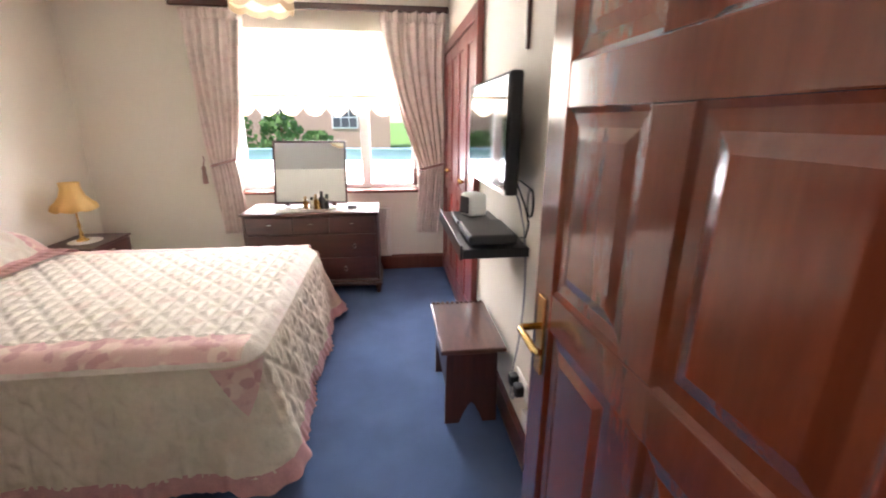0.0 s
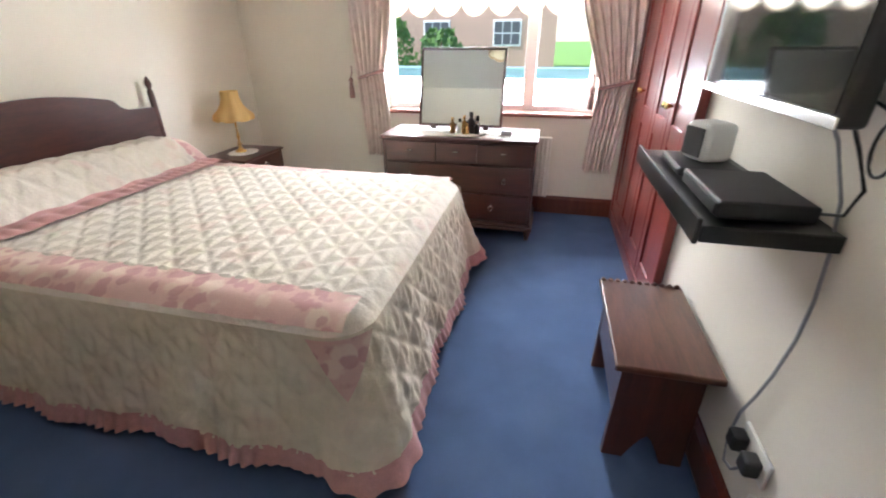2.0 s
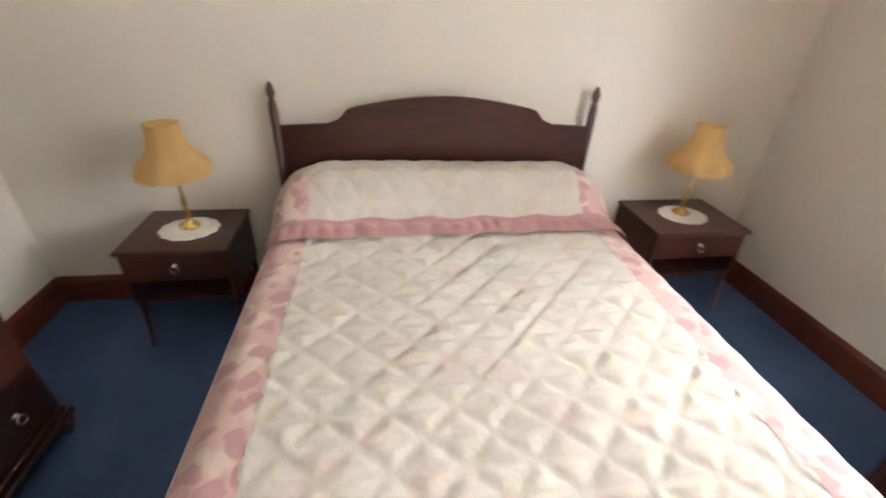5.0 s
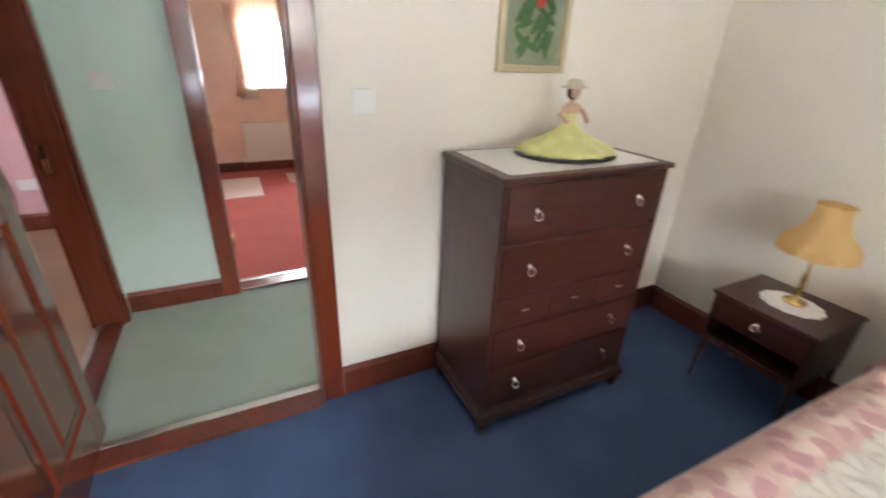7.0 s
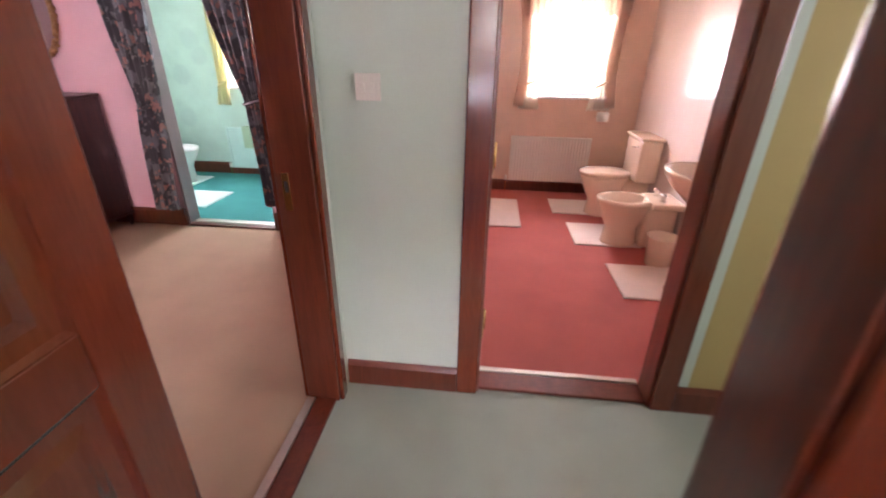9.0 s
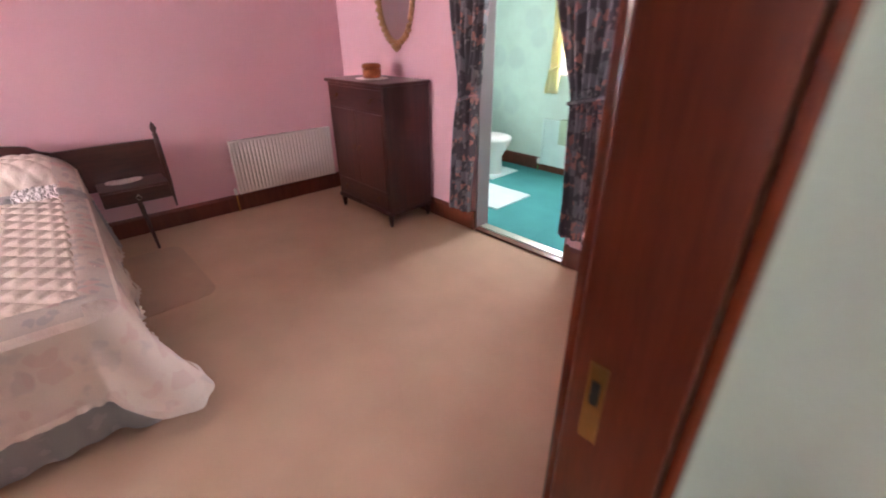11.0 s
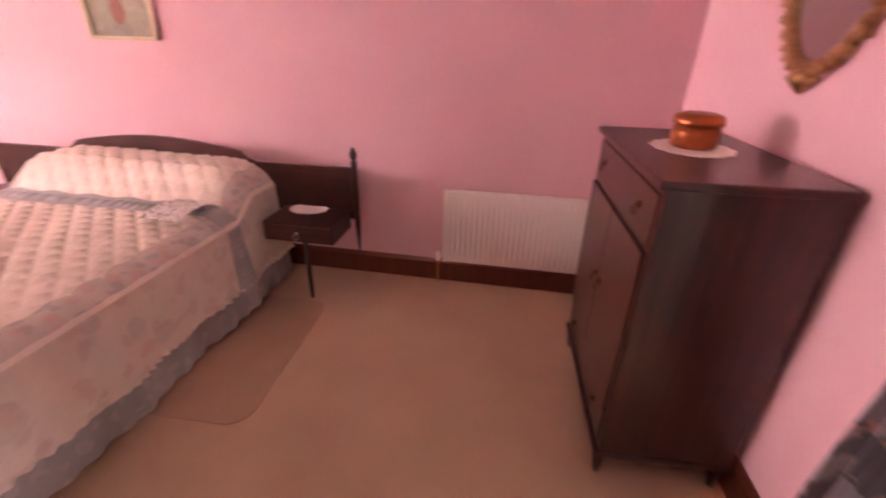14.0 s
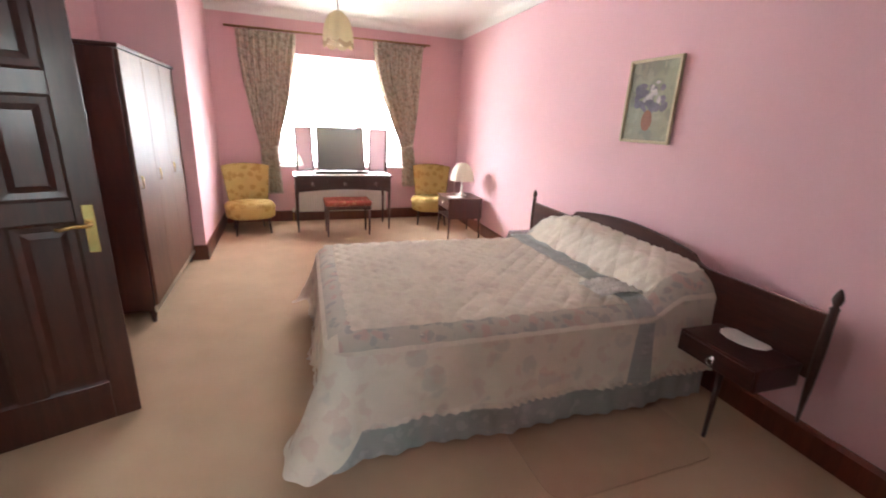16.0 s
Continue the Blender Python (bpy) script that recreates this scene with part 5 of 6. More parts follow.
part("lead", tube([(0.55, 1.31, 1.25)] + [(0.586, 1.27 - 0.035 * math.sin(a), 1.165 + 0.055 * math.cos(a)) for a in [k * math.pi / 10 for k in range(20)]], 0.0035, 6), BLACK, cables3, smooth=True)
sk = thing("wall_socket", pose(0.5985, 1.25, 0.36), "white double wall socket with black plugs", "socket")
part("plate", B(-0.009, 0, -0.075, 0.075, -0.043, 0.043, 0.003), PLASTIC, sk)
for y in (-0.035, 0.045):
    part("plug", B(-0.05, -0.0095, y - 0.024, y + 0.024, -0.028, 0.024, 0.008), MATTBLACK, sk, "black plug")
box_trunk = thing("cable_trunking", pose(0.5985, 1.14, 0.25), "white plastic cable trunking above the baseboard", "trunking")
part("cover", B(-0.02, 0, -0.30, 0.05, -0.03, 0.03, 0.003), PLASTIC, box_trunk)
cross = thing("wall_cross", pose(0.598, 1.44, 1.74), "small dark wooden cross hanging on the wall", "cross")
part("upright", B(-0.014, 0, -0.012, 0.012, 0, 0.30, 0.003), MAHOGV, cross)
part("crossbar", B(-0.0145, -0.001, -0.06, 0.06, 0.19, 0.215, 0.003), MAHOGV, cross)


def pendant(m, r, h, top, mat, label):
    """A hanging lamp with a scalloped shade; the origin is at the shade's lower rim."""
    root = thing("pendant_lamp", m, label, "ceiling lamp")
    n = 64
    rings = []
    for k in range(9):
        a = k / 8 * math.pi / 2
        rr, z = max(0.03, r * math.cos(a) ** 0.8), h * math.sin(a)
        rings.append([(rr * (1 + 0.035 * math.cos(8 * 2 * math.pi * i / n)) * math.cos(2 * math.pi * i / n), rr * (1 + 0.035 * math.cos(8 * 2 * math.pi * i / n)) * math.sin(2 * math.pi * i / n), z - (0.02 * abs(math.sin(8 * math.pi * i / n)) if k == 0 else 0)) for i in range(n)])
    part("shade", loft(rings, False, True), mat, root, "scalloped shade", True)
    part("fringe", loft([[(x * 1.005, y * 1.005, z - 0.03) for x, y, z in rings[0]], [(x * 1.005, y * 1.005, z + 0.004) for x, y, z in rings[0]]], False, False), FRINGE, root, "tan bead fringe", True)
    part("bulb", turned([(0.012, h * 0.55), (0.028, h * 0.4), (0.03, h * 0.25), (0.015, h * 0.12), (0.003, h * 0.1)], 14), PLASTIC, root, smooth=True)
    part("cord", tube([(0, 0, h), (0, 0, top - 0.03)], 0.004, 6), PLASTIC, root)
    part("rose", turned([(0.045, top - 0.03), (0.05, top - 0.012), (0.05, top - 0.001)], 20), PLASTIC, root, smooth=True)


pendant(pose(-0.56, 2.12, 2.03), 0.15, 0.17, H1 - 2.03, GLASSHADE, "pendant lamp with a scalloped cream glass shade")

# ---- things of the pink bedroom ----
T2W = 0.77
tb = thing("tallboy", pose(3.05, -2.485, 0, 0, 0, 180) @ pose(-T2W, 0, 0), "dark mahogany linen cabinet with drawers and doors", "cabinet")
part("top", B(-0.015, T2W + 0.015, -0.02, 0.45, 1.095, 1.12, 0.007, 3), MAHOG, tb)
part("carcass", B(0, T2W, 0.004, 0.445, 0.13, 1.095, 0.003), MAHOGV, tb)
part("plinth", B(-0.008, T2W + 0.008, -0.012, 0.45, 0.10, 0.13, 0.008, 3), MAHOG, tb)
for x in (0.025, T2W - 0.025):
    for y in (0.02, 0.42):
        part("leg", turned([(0.012, 0), (0.017, 0.03), (0.024, 0.085), (0.02, 0.1)], 12, x, y), MAHOGV, tb, smooth=True)
drawers(tb, T2W, 0.45, [(0.91, 1.075, [1.0], 2), (0.145, 0.30, [1.0], 2)], MAHOG, metal=DARKBRASS, label="dark brass ring pull")
for a, b, kx in ((0.02, T2W / 2, T2W / 2 - 0.035), (T2W / 2, T2W - 0.02, T2W / 2 + 0.035)):
    dd = part("door", B(a + 0.003, b - 0.003, -0.012, 0.003, 0.31, 0.90, 0.003), MAHOGV, tb)
    ring_pull(dd, kx, -0.012, 0.62, metal=DARKBRASS, label="dark brass ring pull")
doily(pose(3.46, -2.69, 1.1205), 0.13, 0.12)
tin = thing("jewellery_box", pose(3.46, -2.69, 1.126), "round copper tin with a domed lid", "tin")
part("body", turned([(0.065, 0), (0.072, 0.01), (0.074, 0.05), (0.068, 0.07)], 24), COPPER, tin, smooth=True)
part("lid", turned([(0.074, 0.071), (0.078, 0.08), (0.072, 0.10), (0.05, 0.108), (0.01, 0.11)], 24), COPPER, tin, smooth=True)

om = thing("oval_mirror", pose(3.44, -2.958, 1.72, 0, 0, 180), "oval mirror in an ornate antique gilt frame", "mirror")
gl = [(0.20 * math.cos(a), -0.012, 0.33 * math.sin(a)) for a in [k * 2 * math.pi / 48 for k in range(48)]]
part("glass", loft([[(x, -0.006, z) for x, y, z in gl], gl]), MIRROR, om)
part("frame", tube([(0.215 * math.cos(a), -0.014, 0.345 * math.sin(a)) for a in [k * 2 * math.pi / 64 for k in range(65)]], 0.02, 10), GILT, om, smooth=True)
rg = random.Random(2)
for k in range(40):
    a = k * 2 * math.pi / 40
    s = 0.016 + 0.008 * rg.random()
    bm = bmesh.new()
    bmesh.ops.create_icosphere(bm, subdivisions=1, radius=s)
    for v in bm.verts:
        v.co *= 0.8 + 0.4 * rg.random()
        v.co += Vector((0.232 * math.cos(a), -0.02, 0.362 * math.sin(a)))
    part("carved_leaf", bm, GILT, om, smooth=True)
for z0, sg in ((-0.375, -1), (0.375, 1)):
    part("crest", turned([(0.004, -0.045), (0.03, -0.02), (0.045, 0.0), (0.03, 0.02), (0.004, 0.03)], 12, 0, 0), GILT, om, smooth=True).matrix_basis = pose(0, -0.02, z0 + 0.0 * sg)

radiator(pose(east(-2.2) - 0.002, -2.23, 0.16, 0, 0, -90 + lean2), 0.95, 0.46, "white ribbed panel radiator on the pink wall")

YC2 = -2.885
curtain("curtain", (2.38, 2.78), (2.50, 2.68), (2.54, 2.78), 2.2, 1.03, 0.17, YC2, CURTAIN3, "charcoal curtain with coral roses, tied back", "ensuite curtains", 6, 0.03, back=-1)
curtain("curtain", (1.42, 2.00), (1.54, 1.78), (1.48, 1.75), 2.2, 1.10, 0.25, YC2, CURTAIN3, "charcoal curtain with coral roses, tied back", "ensuite curtains", 7, 0.035, back=-1)
pole = thing("curtain_pole", Matrix(), "dark curtain pole over the ensuite opening", "curtain pole")
part("pole", tube([(1.45, YC2, 2.22), (2.9, YC2, 2.22)], 0.014, 12), MAHOGV, pole, smooth=True)
for x in (1.5, 2.85):
    part("bracket", B(x - 0.01, x + 0.01, -2.958, YC2, 2.21, 2.23, 0.002), BRASS, pole)

YC3 = 4.02
curtain("curtain", (1.62, 2.32), (1.82, 2.02), (1.80, 2.06), 2.44, 1.02, 0.42, YC3, CURTAIN2, "beige curtain with brown flowers, tied back", "window curtains", 9, 0.03)
curtain("curtain", (3.32, 4.02), (3.72, 3.90), (3.76, 3.98), 2.46, 1.08, 0.50, YC3, CURTAIN2, "beige curtain with brown flowers, tied back", "window curtains", 9, 0.03)
rl = thing("curtain_pole", Matrix(), "thin dark curtain pole over the window", "curtain pole")
part("pole", tube([(1.50, 4.02, 2.46), (4.12, 4.02, 2.48)], 0.012, 12), GILT, rl, smooth=True)
for x in (1.6, 2.85, 4.05):
    part("bracket", B(x - 0.01, x + 0.01, 4.02, 4.098, 2.455, 2.475, 0.002), GILT, rl)
rb = thing("roller_blind", Matrix(), "white roller blind drawn halfway down", "blind")
part("cloth", sheet(lambda u, v: (W2[0] + 0.03 + u * (W2[1] - W2[0] - 0.06), 4.17, 2.20 - v * 0.50), 4, 4, 0.002), NETWHITE, rb)
part("hem_bar", B(W2[0] + 0.03, W2[1] - 0.03, 4.163, 4.175, 1.685, 1.70, 0.003), FRINGE, rb, "tan fringe bar")

# dressing table with triple mirror
dt = thing("dressing_table", pose(2.19, 3.40, 0), "dark dressing table with slender legs and a triple mirror", "dressing table")
DW = 1.26
part("top", B(0, DW, -0.01, 0.47, 0.715, 0.735, 0.006, 3), MAHOG, dt)
ap = [(0.02, 0.714), (0.02, 0.52), (0.10, 0.53)] + [(0.10 + (DW - 0.2) * k / 10, 0.53 + 0.03 * math.sin(math.pi * k / 10)) for k in range(1, 10)] + [(DW - 0.10, 0.53), (DW - 0.02, 0.52), (DW - 0.02, 0.714)]
bm = outline_plate(ap, 1, 0.0, 0.02)
bmesh.ops.recalc_face_normals(bm, faces=bm.faces[:])
part("apron", bm, MAHOG, dt)
for a, b in ((0.03, 0.42), (0.425, 0.835), (0.84, DW - 0.03)):
    fr = part("drawer", B(a, b, -0.006, -0.0005, 0.575, 0.70, 0.002), MAHOG, dt)
    ring_pull(fr, (a + b) / 2, -0.006, 0.645)
part("side", B(0.02, 0.038, 0.02, 0.45, 0.54, 0.714), MAHOG, dt)
part("side", B(DW - 0.038, DW - 0.02, 0.02, 0.45, 0.54, 0.714), MAHOG, dt)
part("back", B(0.038, DW - 0.038, 0.43, 0.45, 0.54, 0.714), MAHOG, dt)
for x in (0.035, DW - 0.035):
    for y in (0.02, 0.43):
        part("leg", turned([(0.010, 0), (0.013, 0.05), (0.02, 0.5), (0.022, 0.56)], 12, x, y), MAHOGV, dt, smooth=True)
tm = thing("triple_mirror", pose(2.82, 3.66, 0.7355), "three-part dressing mirror in dark frames", "mirror")


def mirror_panel(m, w, h, name, tilt=-12):
    root = part(name, B(-w / 2, w / 2, -0.003, 0.003, 0.02, h), MIRROR, tm)
    root.matrix_basis = m @ pose(0, 0, 0, tilt)
    for a, b, c, d in ((-w / 2 - 0.014, -w / 2, 0.006, h + 0.014), (w / 2, w / 2 + 0.014, 0.006, h + 0.014), (-w / 2, w / 2, 0.006, 0.02), (-w / 2, w / 2, h, h + 0.014)):
        part("frame_bar", B(a, b, -0.01, 0.01, c, d, 0.003), MAHOGV, root)
    part("back_board", B(-w / 2, w / 2, 0.004, 0.009, 0.02, h), MAHOGV, root)


mirror_panel(pose(0, 0.02, 0.03), 0.60, 0.56, "centre_glass")
mirror_panel(pose(-0.47, -0.06, 0.03, 0, 0, 38), 0.24, 0.55, "wing_glass", -2)
mirror_panel(pose(0.47, -0.06, 0.03, 0, 0, -38), 0.24, 0.55, "wing_glass", -2)
part("base", B(-0.36, 0.36, -0.04, 0.05, 0.0, 0.03, 0.006), MAHOG, tm)
tr2 = thing("table_runner", pose(2.82, 3.52, 0.7355), "white lace runner on the dressing table", "runner")
part("cloth", sheet(lambda u, v: (-0.60 + 1.20 * u, -0.11 + 0.17 * v, 0.001 + 0.001 * math.sin(60 * u)), 40, 8, 0.002), LACE, tr2)
radiator(pose(2.86, 4.10 - 0.019, 0.14), 1.3, 0.42, "long white panel radiator under the window", True)

st = thing("stool", pose(2.54, 3.10, 0), "low dressing stool with a red striped seat", "stool")
part("seat", B(0, 0.58, 0, 0.34, 0.39, 0.46, 0.025, 4), STRIPE, st, "padded red striped seat", True)
part("seat_frame", B(0.01, 0.57, 0.01, 0.33, 0.345, 0.389, 0.004), MAHOG, st)
for x in (0.03, 0.55):
    for y in (0.03, 0.31):
        part("leg", turned([(0.010, 0), (0.013, 0.05), (0.02, 0.345)], 12, x, y), MAHOGV, st, smooth=True)


def boudoir_chair(m, label):
    """A low upholstered chair; it faces local -y."""
    root = thing("armchair", m, label, "chair", "gold velvet chairs")
    part("seat", loft([oval(0, 0, 0.20, 0.25, 0.24, 32, 0.75), oval(0, 0, 0.22, 0.285, 0.27, 32, 0.75), oval(0, 0, 0.33, 0.29, 0.275, 32, 0.75), oval(0, 0, 0.375, 0.275, 0.26, 32, 0.75), oval(0, 0, 0.395, 0.22, 0.21, 32, 0.75), oval(0, 0, 0.40, 0.10, 0.10, 32, 0.75)]), VELVET, root, "round padded seat", True)
    part("piping", tube([(0.292 * math.copysign(abs(math.cos(a)) ** 0.75, math.cos(a)), 0.277 * math.copysign(abs(math.sin(a)) ** 0.75, math.sin(a)), 0.335) for a in [k * 2 * math.pi / 40 for k in range(41)]], 0.006, 6), VELVET, root)
    rings = []
    for k in range(10):
        v = k / 9
        z = 0.36 + 0.46 * v
        w = 0.23 + 0.05 * v
        thick = 0.045 - 0.012 * v if 0 < k < 9 else 0.03
        y = 0.19 + 0.10 * v
        ring = []
        for i in range(24):
            a = 2 * math.pi * i / 24
            x = w * math.copysign(abs(math.cos(a)) ** 0.6, math.cos(a))
            ring.append((x, y - 0.55 * x * x / w + thick * math.copysign(abs(math.sin(a)) ** 0.7, math.sin(a)), z + (0.02 * (1 - (x / w) ** 2) if k == 9 else 0)))
        rings.append(ring)
    part("backrest", loft(rings), VELVET, root, "curved padded back", True)
    for x, y in ((-0.18, -0.17), (0.18, -0.17), (-0.16, 0.17), (0.16, 0.17)):
        part("leg", loft([oval(x * 1.12, y * 1.12, 0, 0.011, 0.011, 10), oval(x, y, 0.215, 0.02, 0.02, 10)]), MAHOGV, root, smooth=True)


boudoir_chair(pose(1.66, 3.58, 0, 0, 0, 12), "low gold velvet chair beside the dressing table")
boudoir_chair(pose(4.12, 3.72, 0, 0, 0, -14), "low gold velvet chair in the far corner")

nightstand(pose(4.06, 3.22, 0, 0, 0, -90 + lean2), 0.46, 0.46, "dark mahogany bedside cabinet with a lamp on it", "bedside cabinets")
lp = thing("table_lamp", pose(4.30, 3.00, 0.5305), "small lamp with a domed ivory shade", "lamp")
part("base", turned([(0.07, 0), (0.07, 0.012), (0.03, 0.03), (0.015, 0.06), (0.02, 0.1), (0.01, 0.14), (0.01, 0.22)], 18), PLASTIC, lp, smooth=True)
part("shade", loft([[(r * (1 + 0.03 * math.cos(10 * a)) * math.cos(a), r * (1 + 0.03 * math.cos(10 * a)) * math.sin(a), z) for a in [2 * math.pi * i / 60 for i in range(60)]] for r, z in ((0.155, 0.20), (0.15, 0.26), (0.13, 0.33), (0.10, 0.385), (0.06, 0.42), (0.03, 0.43))], False, True), SHADE2, lp, "pleated ivory shade", True)
np_ = thing("magazine", pose(4.17, 2.88, 0.5305, 0, 0, 15), "folded white paper on the bedside cabinet", "paper")
part("sheet", B(-0.09, 0.09, -0.07, 0.07, 0, 0.006, 0.001), LACE, np_)

p3, c3 = framed_picture(pose(east(0.18) - 0.004, 0.18, 1.39, 0, 0, -90 + lean2), 0.46, 0.55, PALEGOLD, PAINTED2, "still life of flowers in a narrow gold frame", 0.022)
rp = random.Random(9)
blobs(c3, MAUVEPAINT, [(rp.uniform(-0.13, 0.13), rp.uniform(0.22, 0.38), rp.uniform(0.02, 0.045), rp.uniform(0.015, 0.03), rp.uniform(0, 3)) for _ in range(26)])
blobs(c3, PALEPAINT, [(rp.uniform(-0.09, 0.09), rp.uniform(0.28, 0.41), rp.uniform(0.012, 0.025), rp.uniform(0.010, 0.02), rp.uniform(0, 3)) for _ in range(12)], -0.012)
blobs(c3, TERRAPAINT, [(0.0, 0.15, 0.05, 0.07, 0)], -0.0118, "painted_vase")

pendant(pose(2.51, 1.2, 1.985), 0.105, 0.19, H2 - 1.985, GLASSHADE, "pendant lamp with a beaded cream shade")

wd = thing("wardrobe", pose(0.71, 1.05, 0), "tall dark mahogany wardrobe with polished doors", "wardrobe")
part("side", B(0, 0.47, 0, 0.022, 0.09, 1.80, 0.003), MAHOGV, wd)
part("side", B(0, 0.47, 1.398, 1.42, 0.09, 1.80, 0.003), MAHOGV, wd)
part("back", B(0, 0.012, 0.022, 1.398, 0.09, 1.80), MAHOGV, wd)
part("top", B(-0.0, 0.50, -0.012, 1.432, 1.80, 1.825, 0.006, 3), MAHOGY, wd)
part("base", B(0.0, 0.475, 0.0225, 1.3975, 0.09, 0.13, 0.004), MAHOGY, wd)
part("plinth_rail", B(0.470, 0.486, -0.004, 1.424, 0.085, 0.125, 0.003), STEELSTRIP, wd, "pale metal lower rail")
for k in range(3):
    dd = part("door", B(0.471, 0.49, 0.024 + k * 0.459, 0.024 + (k + 1) * 0.459 - 0.004, 0.128, 1.795, 0.003), WARDROBE, wd, "polished wardrobe door")
    part("handle", tube([(0.49, 0.06 + k * 0.459, 0.95), (0.505, 0.06 + k * 0.459, 0.95), (0.505, 0.06 + k * 0.459, 1.03), (0.49, 0.06 + k * 0.459, 1.03)], 0.005, 8), BRASS, dd, smooth=True)
for y in (0.03, 1.39):
    for x in (0.03, 0.45):
        part("leg", turned([(0.014, 0), (0.02, 0.05), (0.025, 0.09)], 12, x, y), MAHOGV, wd, smooth=True)

rug = thing("floor_mat", Matrix(), "thin clear brown plastic mat on the carpet", "mat")
rp_ = []
x0, x1, y0, y1, r = 3.05, 3.98, -1.12, -0.30, 0.10
for cx, cy, a0 in ((x1 - r, y1 - r, 0), (x0 + r, y1 - r, 90), (x0 + r, y0 + r, 180), (x1 - r, y0 + r, 270)):
    rp_ += [(cx + r * math.cos(radians(a0 + k * 15)), cy + r * math.sin(radians(a0 + k * 15))) for k in range(7)]
part("sheet", outline_plate(rp_, 2, 0.0005, 0.004), material("brown_mat", (0.465, 0.315, 0.20), 0.5, vary=0.08, fine=330, bump=0.5), rug)

# ---- bathroom ----


def pedestal_pan(name, x_wall, y, rim, label, seat, bidet=False):
    """A toilet or bidet that stands out from a wall at x_wall towards +x."""
    root = thing(name, pose(x_wall, y, 0), label, name.replace("_", " "), "bathroom suite")
    L = 0.62
    c = 0.42
    part("bowl", loft([oval(c, 0, 0, 0.15, 0.11, 28), oval(c, 0, 0.03, 0.14, 0.10, 28), oval(c, 0, 0.16, 0.13, 0.095, 28), oval(c, 0, 0.26, 0.18, 0.14, 28), oval(c, 0, rim - 0.03, 0.225, 0.175, 28), oval(c, 0, rim, 0.23, 0.18, 28), oval(c + 0.01, 0, rim + 0.002, 0.19, 0.145, 28), oval(c + 0.01, 0, rim - 0.10, 0.14, 0.10, 28), oval(c + 0.01, 0, rim - 0.16, 0.06, 0.05, 28)]), CERAMIC, root, smooth=True)
    part("neck", B(0.02, 0.28, -0.10, 0.10, 0.0, rim - 0.03, 0.03, 3), CERAMIC, root, smooth=True)
    if bidet:
        part("rear_deck", B(0.01, 0.26, -0.17, 0.17, rim - 0.05, rim + 0.005, 0.02, 3), CERAMIC, root, smooth=True)
        for yy in (-0.08, 0.08):
            part("tap", turned([(0.02, rim + 0.005), (0.012, rim + 0.03), (0.025, rim + 0.05), (0.02, rim + 0.065)], 12, 0.16, yy), SILVER, root, "chrome tap", True)
    else:
        part("seat", loft([oval(c, 0, rim + 0.005, 0.24, 0.19, 28), oval(c, 0, rim + 0.03, 0.245, 0.195, 28), oval(c, 0, rim + 0.045, 0.22, 0.17, 28), oval(c, 0, rim + 0.047, 0.1, 0.08, 28)]), CERAMIC, root, "closed seat and lid", True)
        part("cistern", B(0.01, 0.20, -0.22, 0.22, rim - 0.02, 0.76, 0.025, 4), CERAMIC, root, smooth=True)
        part("cistern_lid", B(0.003, 0.212, -0.232, 0.232, 0.762, 0.79, 0.01, 3), CERAMIC, root, smooth=True)
        part("flush_lever", tube([(0.20, 0.15, 0.70), (0.225, 0.15, 0.70), (0.23, 0.09, 0.695)], 0.007, 8), SILVER, root, smooth=True)
    return root


pedestal_pan("toilet", -1.67, -3.84, 0.40, "champagne ceramic toilet with its lid down", True)
pedestal_pan("bidet", -1.67, -3.10, 0.40, "champagne ceramic bidet with chrome taps", False, True)
bs2 = thing("wash_basin", pose(-1.67, -2.28, 0), "champagne ceramic pedestal basin", "basin", "bathroom suite")
part("pedestal", loft([oval(0.20, 0, 0, 0.13, 0.12, 28), oval(0.20, 0, 0.04, 0.11, 0.10, 28), oval(0.19, 0, 0.35, 0.085, 0.08, 28), oval(0.19, 0, 0.66, 0.12, 0.11, 28)]), CERAMIC, bs2, smooth=True)
part("bowl", loft([oval(0.22, 0, 0.64, 0.12, 0.13, 36, 0.85), oval(0.23, 0, 0.72, 0.19, 0.24, 36, 0.85), oval(0.235, 0, 0.80, 0.232, 0.305, 36, 0.85), oval(0.235, 0, 0.82, 0.232, 0.305, 36, 0.85), oval(0.25, 0, 0.822, 0.18, 0.25, 36, 0.9), oval(0.25, 0, 0.74, 0.14, 0.19, 36, 0.9), oval(0.25, 0, 0.70, 0.05, 0.06, 36, 0.9)]), CERAMIC, bs2, smooth=True)
for yy in (-0.10, 0.10):
    part("tap", tube([(0.06, yy, 0.82), (0.06, yy, 0.88), (0.09, yy, 0.895), (0.13, yy, 0.885)], 0.012, 10), SILVER, bs2, "chrome tap", True)


def mat_at(x0, x1, y0, y1, mat, label, group):
    root = thing("bath_mat", Matrix(), label, "mat", group)
    part("cloth", sheet(lambda u, v: (x0 + (x1 - x0) * u, y0 + (y1 - y0) * v, 0.012 + 0.002 * math.sin(40 * u) * math.sin(37 * v)), 30, 30, 0.010), mat, root, smooth=True)


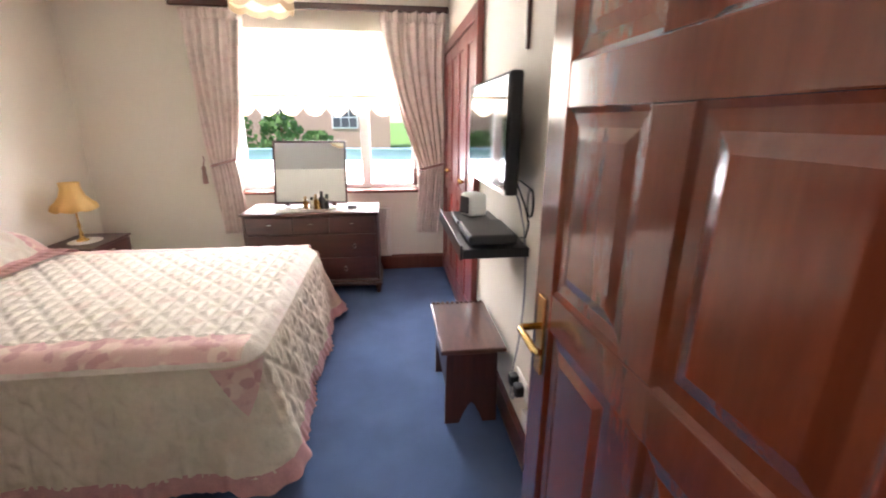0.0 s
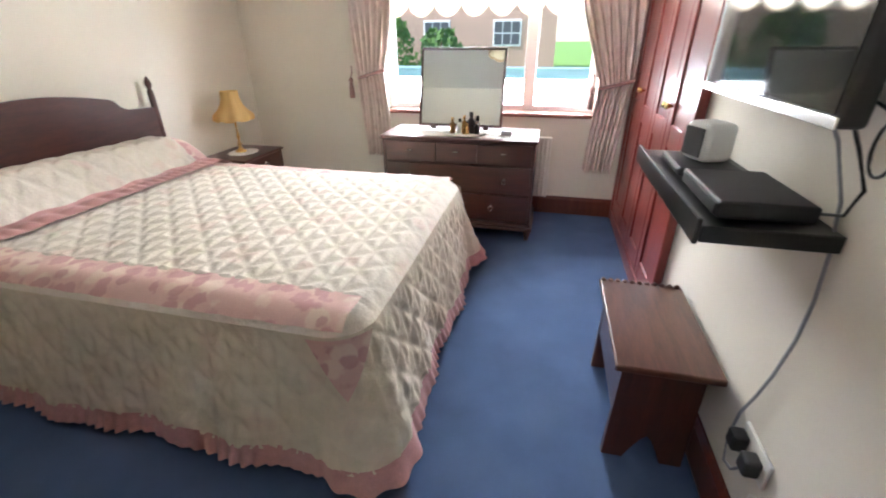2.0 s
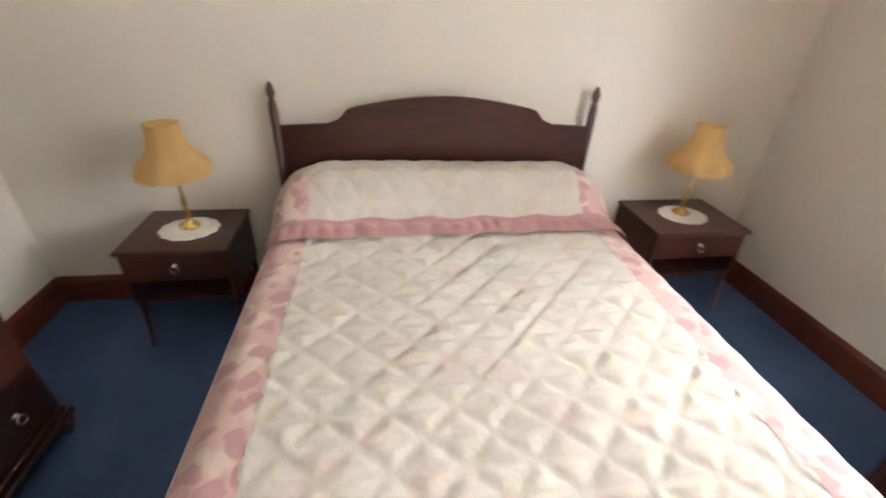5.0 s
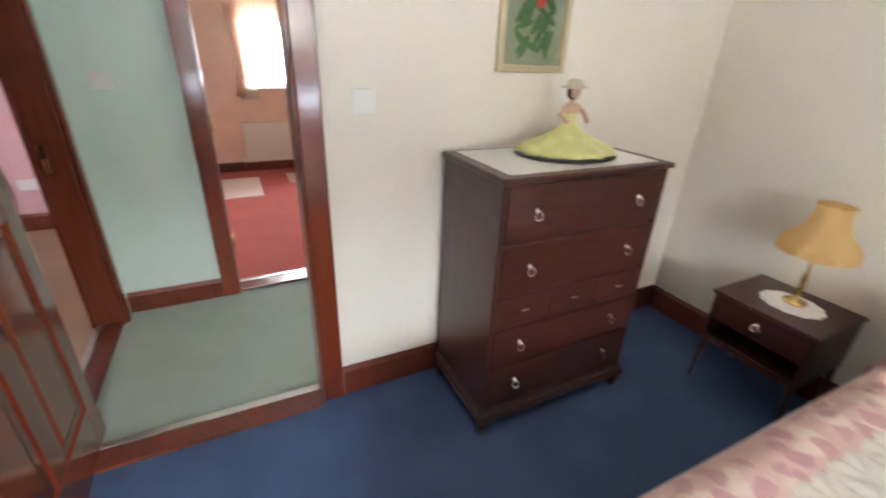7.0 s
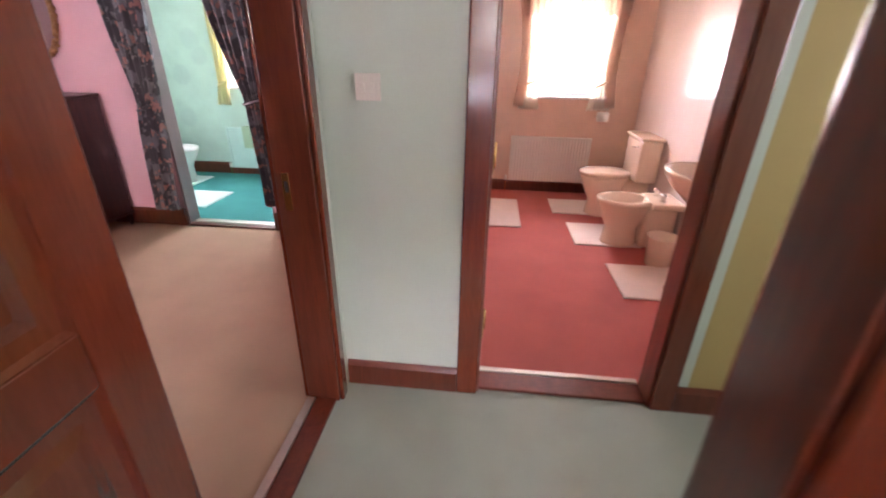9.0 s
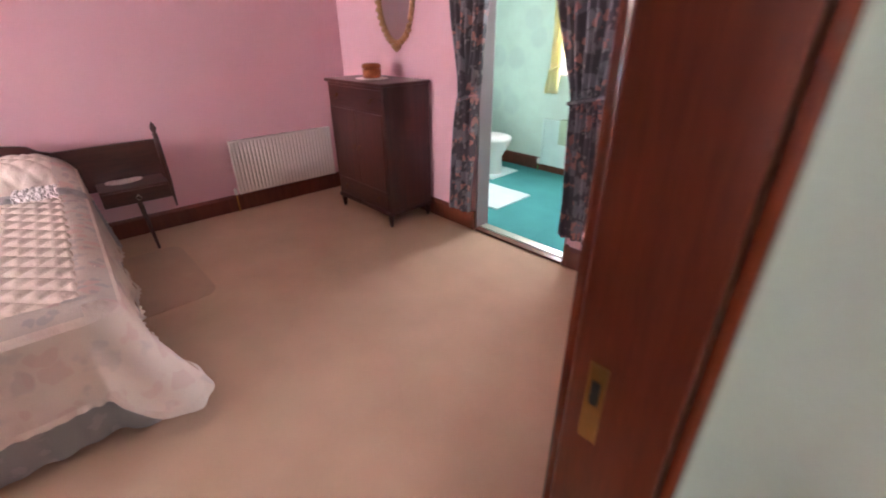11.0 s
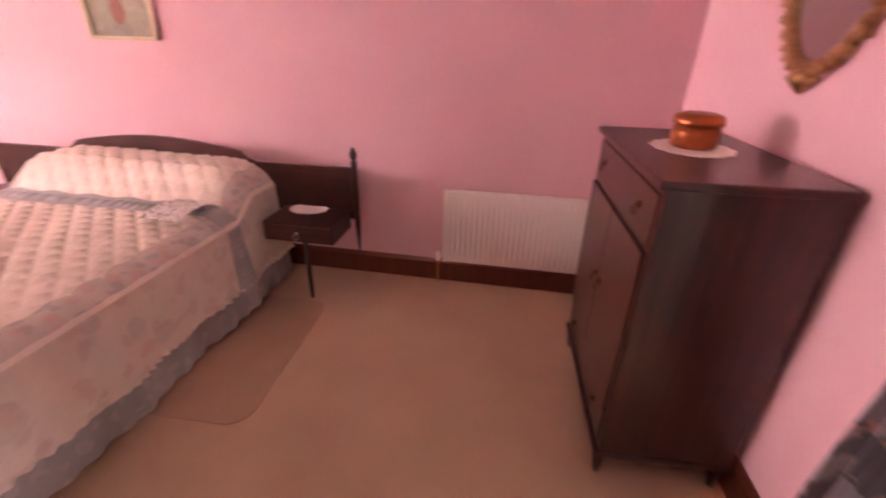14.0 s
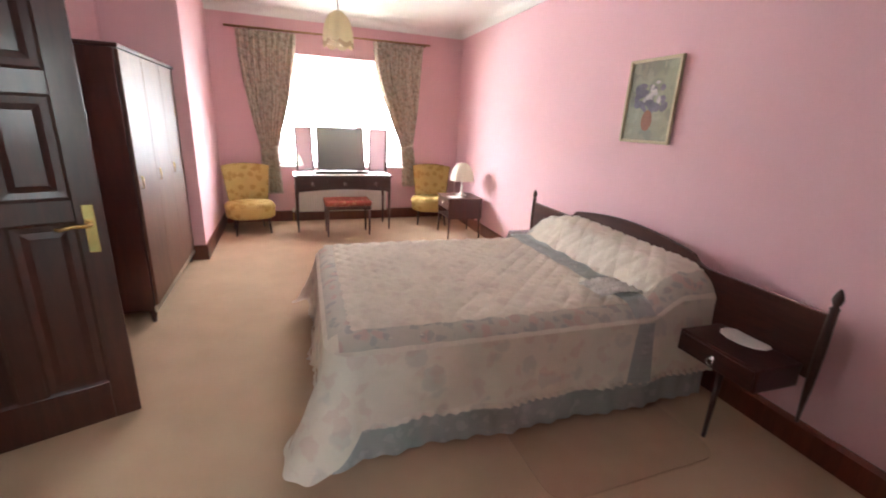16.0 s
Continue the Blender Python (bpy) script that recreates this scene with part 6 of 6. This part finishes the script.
mat_at(-0.45, 0.10, -4.14, -3.33, MAT, "cream rectangular bath mat", "bathroom mats")
mat_at(-1.38, -0.79, -4.22, -3.77, MAT, "cream mat in front of the toilet", "bathroom mats")
mat_at(-1.42, -0.88, -3.50, -3.00, MAT, "cream mat in front of the bidet", "bathroom mats")
mat_at(-1.56, -1.05, -2.65, -2.15, MAT, "cream mat in front of the basin", "bathroom mats")
radiator(pose(-0.79, -4.532, 0.13, 0, 0, 180), 0.87, 0.49, "cream panel radiator under the bathroom window", True)
bin_ = thing("waste_bin", pose(-1.45, -2.72, 0), "small cream waste bin", "bin")
part("body", loft([oval(0, 0, 0, 0.09, 0.09, 24), oval(0, 0, 0.22, 0.11, 0.11, 24), oval(0, 0, 0.23, 0.115, 0.115, 24), oval(0, 0, 0.23, 0.105, 0.105, 24), oval(0, 0, 0.02, 0.085, 0.085, 24)]), CERAMIC, bin_, smooth=True)
rh = thing("toilet_roll_holder", pose(-1.30, -4.548, 0.86), "toilet roll on a chrome holder", "toilet roll")
part("roll", tube([(-0.055, 0.06, 0), (0.055, 0.06, 0)], 0.05, 18), LACE, rh, smooth=True)
part("bar", tube([(-0.07, 0.0, 0.0), (-0.07, 0.06, 0), (0.07, 0.06, 0), (0.07, 0.0, 0)], 0.006, 8), SILVER, rh)
YN = -4.50
curtain("net_curtain", (-0.92, -0.40), (-0.56, -0.44), (-0.62, -0.40), 2.12, 1.18, 0.92, YN, NETWHITE, "white net curtain with peach frill", "bathroom net curtains", 8, 0.015, tie_mat=NET, back=-1)
curtain("net_curtain", (-1.36, -0.86), (-1.30, -1.18), (-1.36, -1.12), 2.12, 1.18, 0.92, YN, NETWHITE, "white net curtain with peach frill", "bathroom net curtains", 8, 0.015, tie_mat=NET, back=-1)
val = thing("pelmet", Matrix(), "gathered peach pelmet over the bathroom window", "pelmet")
part("cloth", sheet(lambda u, v: (-1.42 + 1.06 * u, -4.475 + 0.012 * math.sin(u * 110), 2.16 - v * (0.34 + 0.03 * abs(math.sin(u * 19)))), 200, 6, 0.003), NET, val, smooth=True)
for x in (-0.39, -1.36):
    pf = thing("curtain_frill", Matrix(), "gathered peach frill of the net curtain", "curtain", "peach frills")
    part("cloth", sheet(lambda u, v: (x + (-0.05 + 0.10 * u) + 0.05 * math.sin(3 * v) * (1 if x > -0.8 else -1) * -1, -4.47 + 0.012 * math.sin(u * 30), 1.95 - v * 1.0), 24, 30, 0.003), NET, pf, smooth=True)

# ---- ensuite ----
mat_at(2.70, 3.22, -3.92, -3.41, MATAQUA, "pale aqua bath mat", "ensuite mats")
mat_at(3.30, 3.75, -4.50, -4.05, MATAQUA, "pale aqua mat in front of the toilet", "ensuite mats")
radiator(pose(2.60, -4.722, 0.09, 0, 0, 180), 1.05, 0.49, "pale aqua panel radiator in the ensuite", False, material("aqua_enamel", (0.62, 0.78, 0.74), 0.35, bump=0.01))
tw = thing("towel", Matrix(), "folded sage towel over the radiator", "towel")
part("cloth", sheet(lambda u, v: (2.40 + 0.50 * u, -4.722 + (0.080 if v < 0.7 else 0.080 - (v - 0.7) / 0.3 * 0.068), 0.35 + min(v, 0.7) / 0.7 * 0.249), 20, 20, 0.006), TOWEL, tw)
pc = thing("side_chair", pose(2.20, -4.40, 0, 0, 0, 205), "pale pine chair with a round seat", "chair")
part("seat", loft([oval(0, 0, 0.42, 0.18, 0.18, 28), oval(0, 0, 0.43, 0.195, 0.195, 28), oval(0, 0, 0.45, 0.195, 0.195, 28), oval(0, 0, 0.455, 0.17, 0.17, 28)]), PINE, pc, smooth=True)
for x, y in ((-0.12, -0.12), (0.12, -0.12), (-0.12, 0.12), (0.12, 0.12)):
    part("leg", tube([(x * 1.7, y * 1.7, 0), (x, y, 0.42)], 0.014, 10), PINE, pc, smooth=True)
for k in range(5):
    x = -0.14 + 0.07 * k
    part("spindle", tube([(x * 0.9, 0.155, 0.45), (x * 1.15, 0.235, 0.72)], 0.009, 8), PINE, pc, smooth=True)
part("top_rail", tube([(-0.20, 0.225, 0.72), (-0.1, 0.243, 0.73), (0, 0.248, 0.732), (0.1, 0.243, 0.73), (0.20, 0.225, 0.72)], 0.018, 10), PINE, pc, smooth=True)
part("stretcher", tube([(-0.165, 0, 0.2), (0.165, 0, 0.2)], 0.009, 8), PINE, pc, smooth=True)
for y in (-0.16, 0.16):
    part("stretcher", tube([(-0.165, y, 0.2), (0.165, y, 0.2)], 0.009, 8), PINE, pc, smooth=True)
yn = curtain("net_curtain", (2.92, 3.12), (2.99, 3.12), (3.00, 3.18), 2.15, 1.10, 0.86, -4.69, YELLOWNET, "sheer yellow curtain tied aside", "ensuite net curtains", 6, 0.015, back=-1)
et = thing("toilet", pose(3.919, -4.25, 0, 0, 0, 180), "white ceramic toilet in the ensuite", "toilet")
part("bowl", loft([oval(0.42, 0, 0, 0.14, 0.10, 24), oval(0.42, 0, 0.2, 0.13, 0.10, 24), oval(0.42, 0, 0.38, 0.23, 0.18, 24), oval(0.42, 0, 0.42, 0.23, 0.18, 24), oval(0.42, 0, 0.44, 0.1, 0.08, 24)]), PLASTIC, et, smooth=True)
part("neck", B(0.02, 0.28, -0.10, 0.10, 0, 0.37, 0.03, 3), PLASTIC, et, smooth=True)
part("cistern", B(0.01, 0.20, -0.21, 0.21, 0.385, 0.76, 0.025, 4), PLASTIC, et, smooth=True)

# ironmongery on the jambs
sp = thing("strike_plate", pose(0.60, -1.0465, 0.985), "brass strike plate on the door jamb", "strike plate")
part("plate", B(-0.014, 0.014, 0, 0.003, -0.07, 0.07, 0.001), BRASS, sp)
part("latch_hole", B(-0.006, 0.006, 0.0031, 0.0045, 0.0, 0.04), MATTBLACK, sp)
for z in (0.35, 1.095):
    hg = thing("butt_hinge", pose(-0.1295, -1.235, z), "brass hinge on the bathroom door jamb", "hinge", "bathroom door hinges")
    part("leaf", B(-0.004, 0, -0.035, 0.035, -0.05, 0.05, 0.001), BRASS, hg)
    part("knuckle", turned([(0.007, -0.05), (0.007, 0.05)], 10, -0.006, -0.038), BRASS, hg, smooth=True)
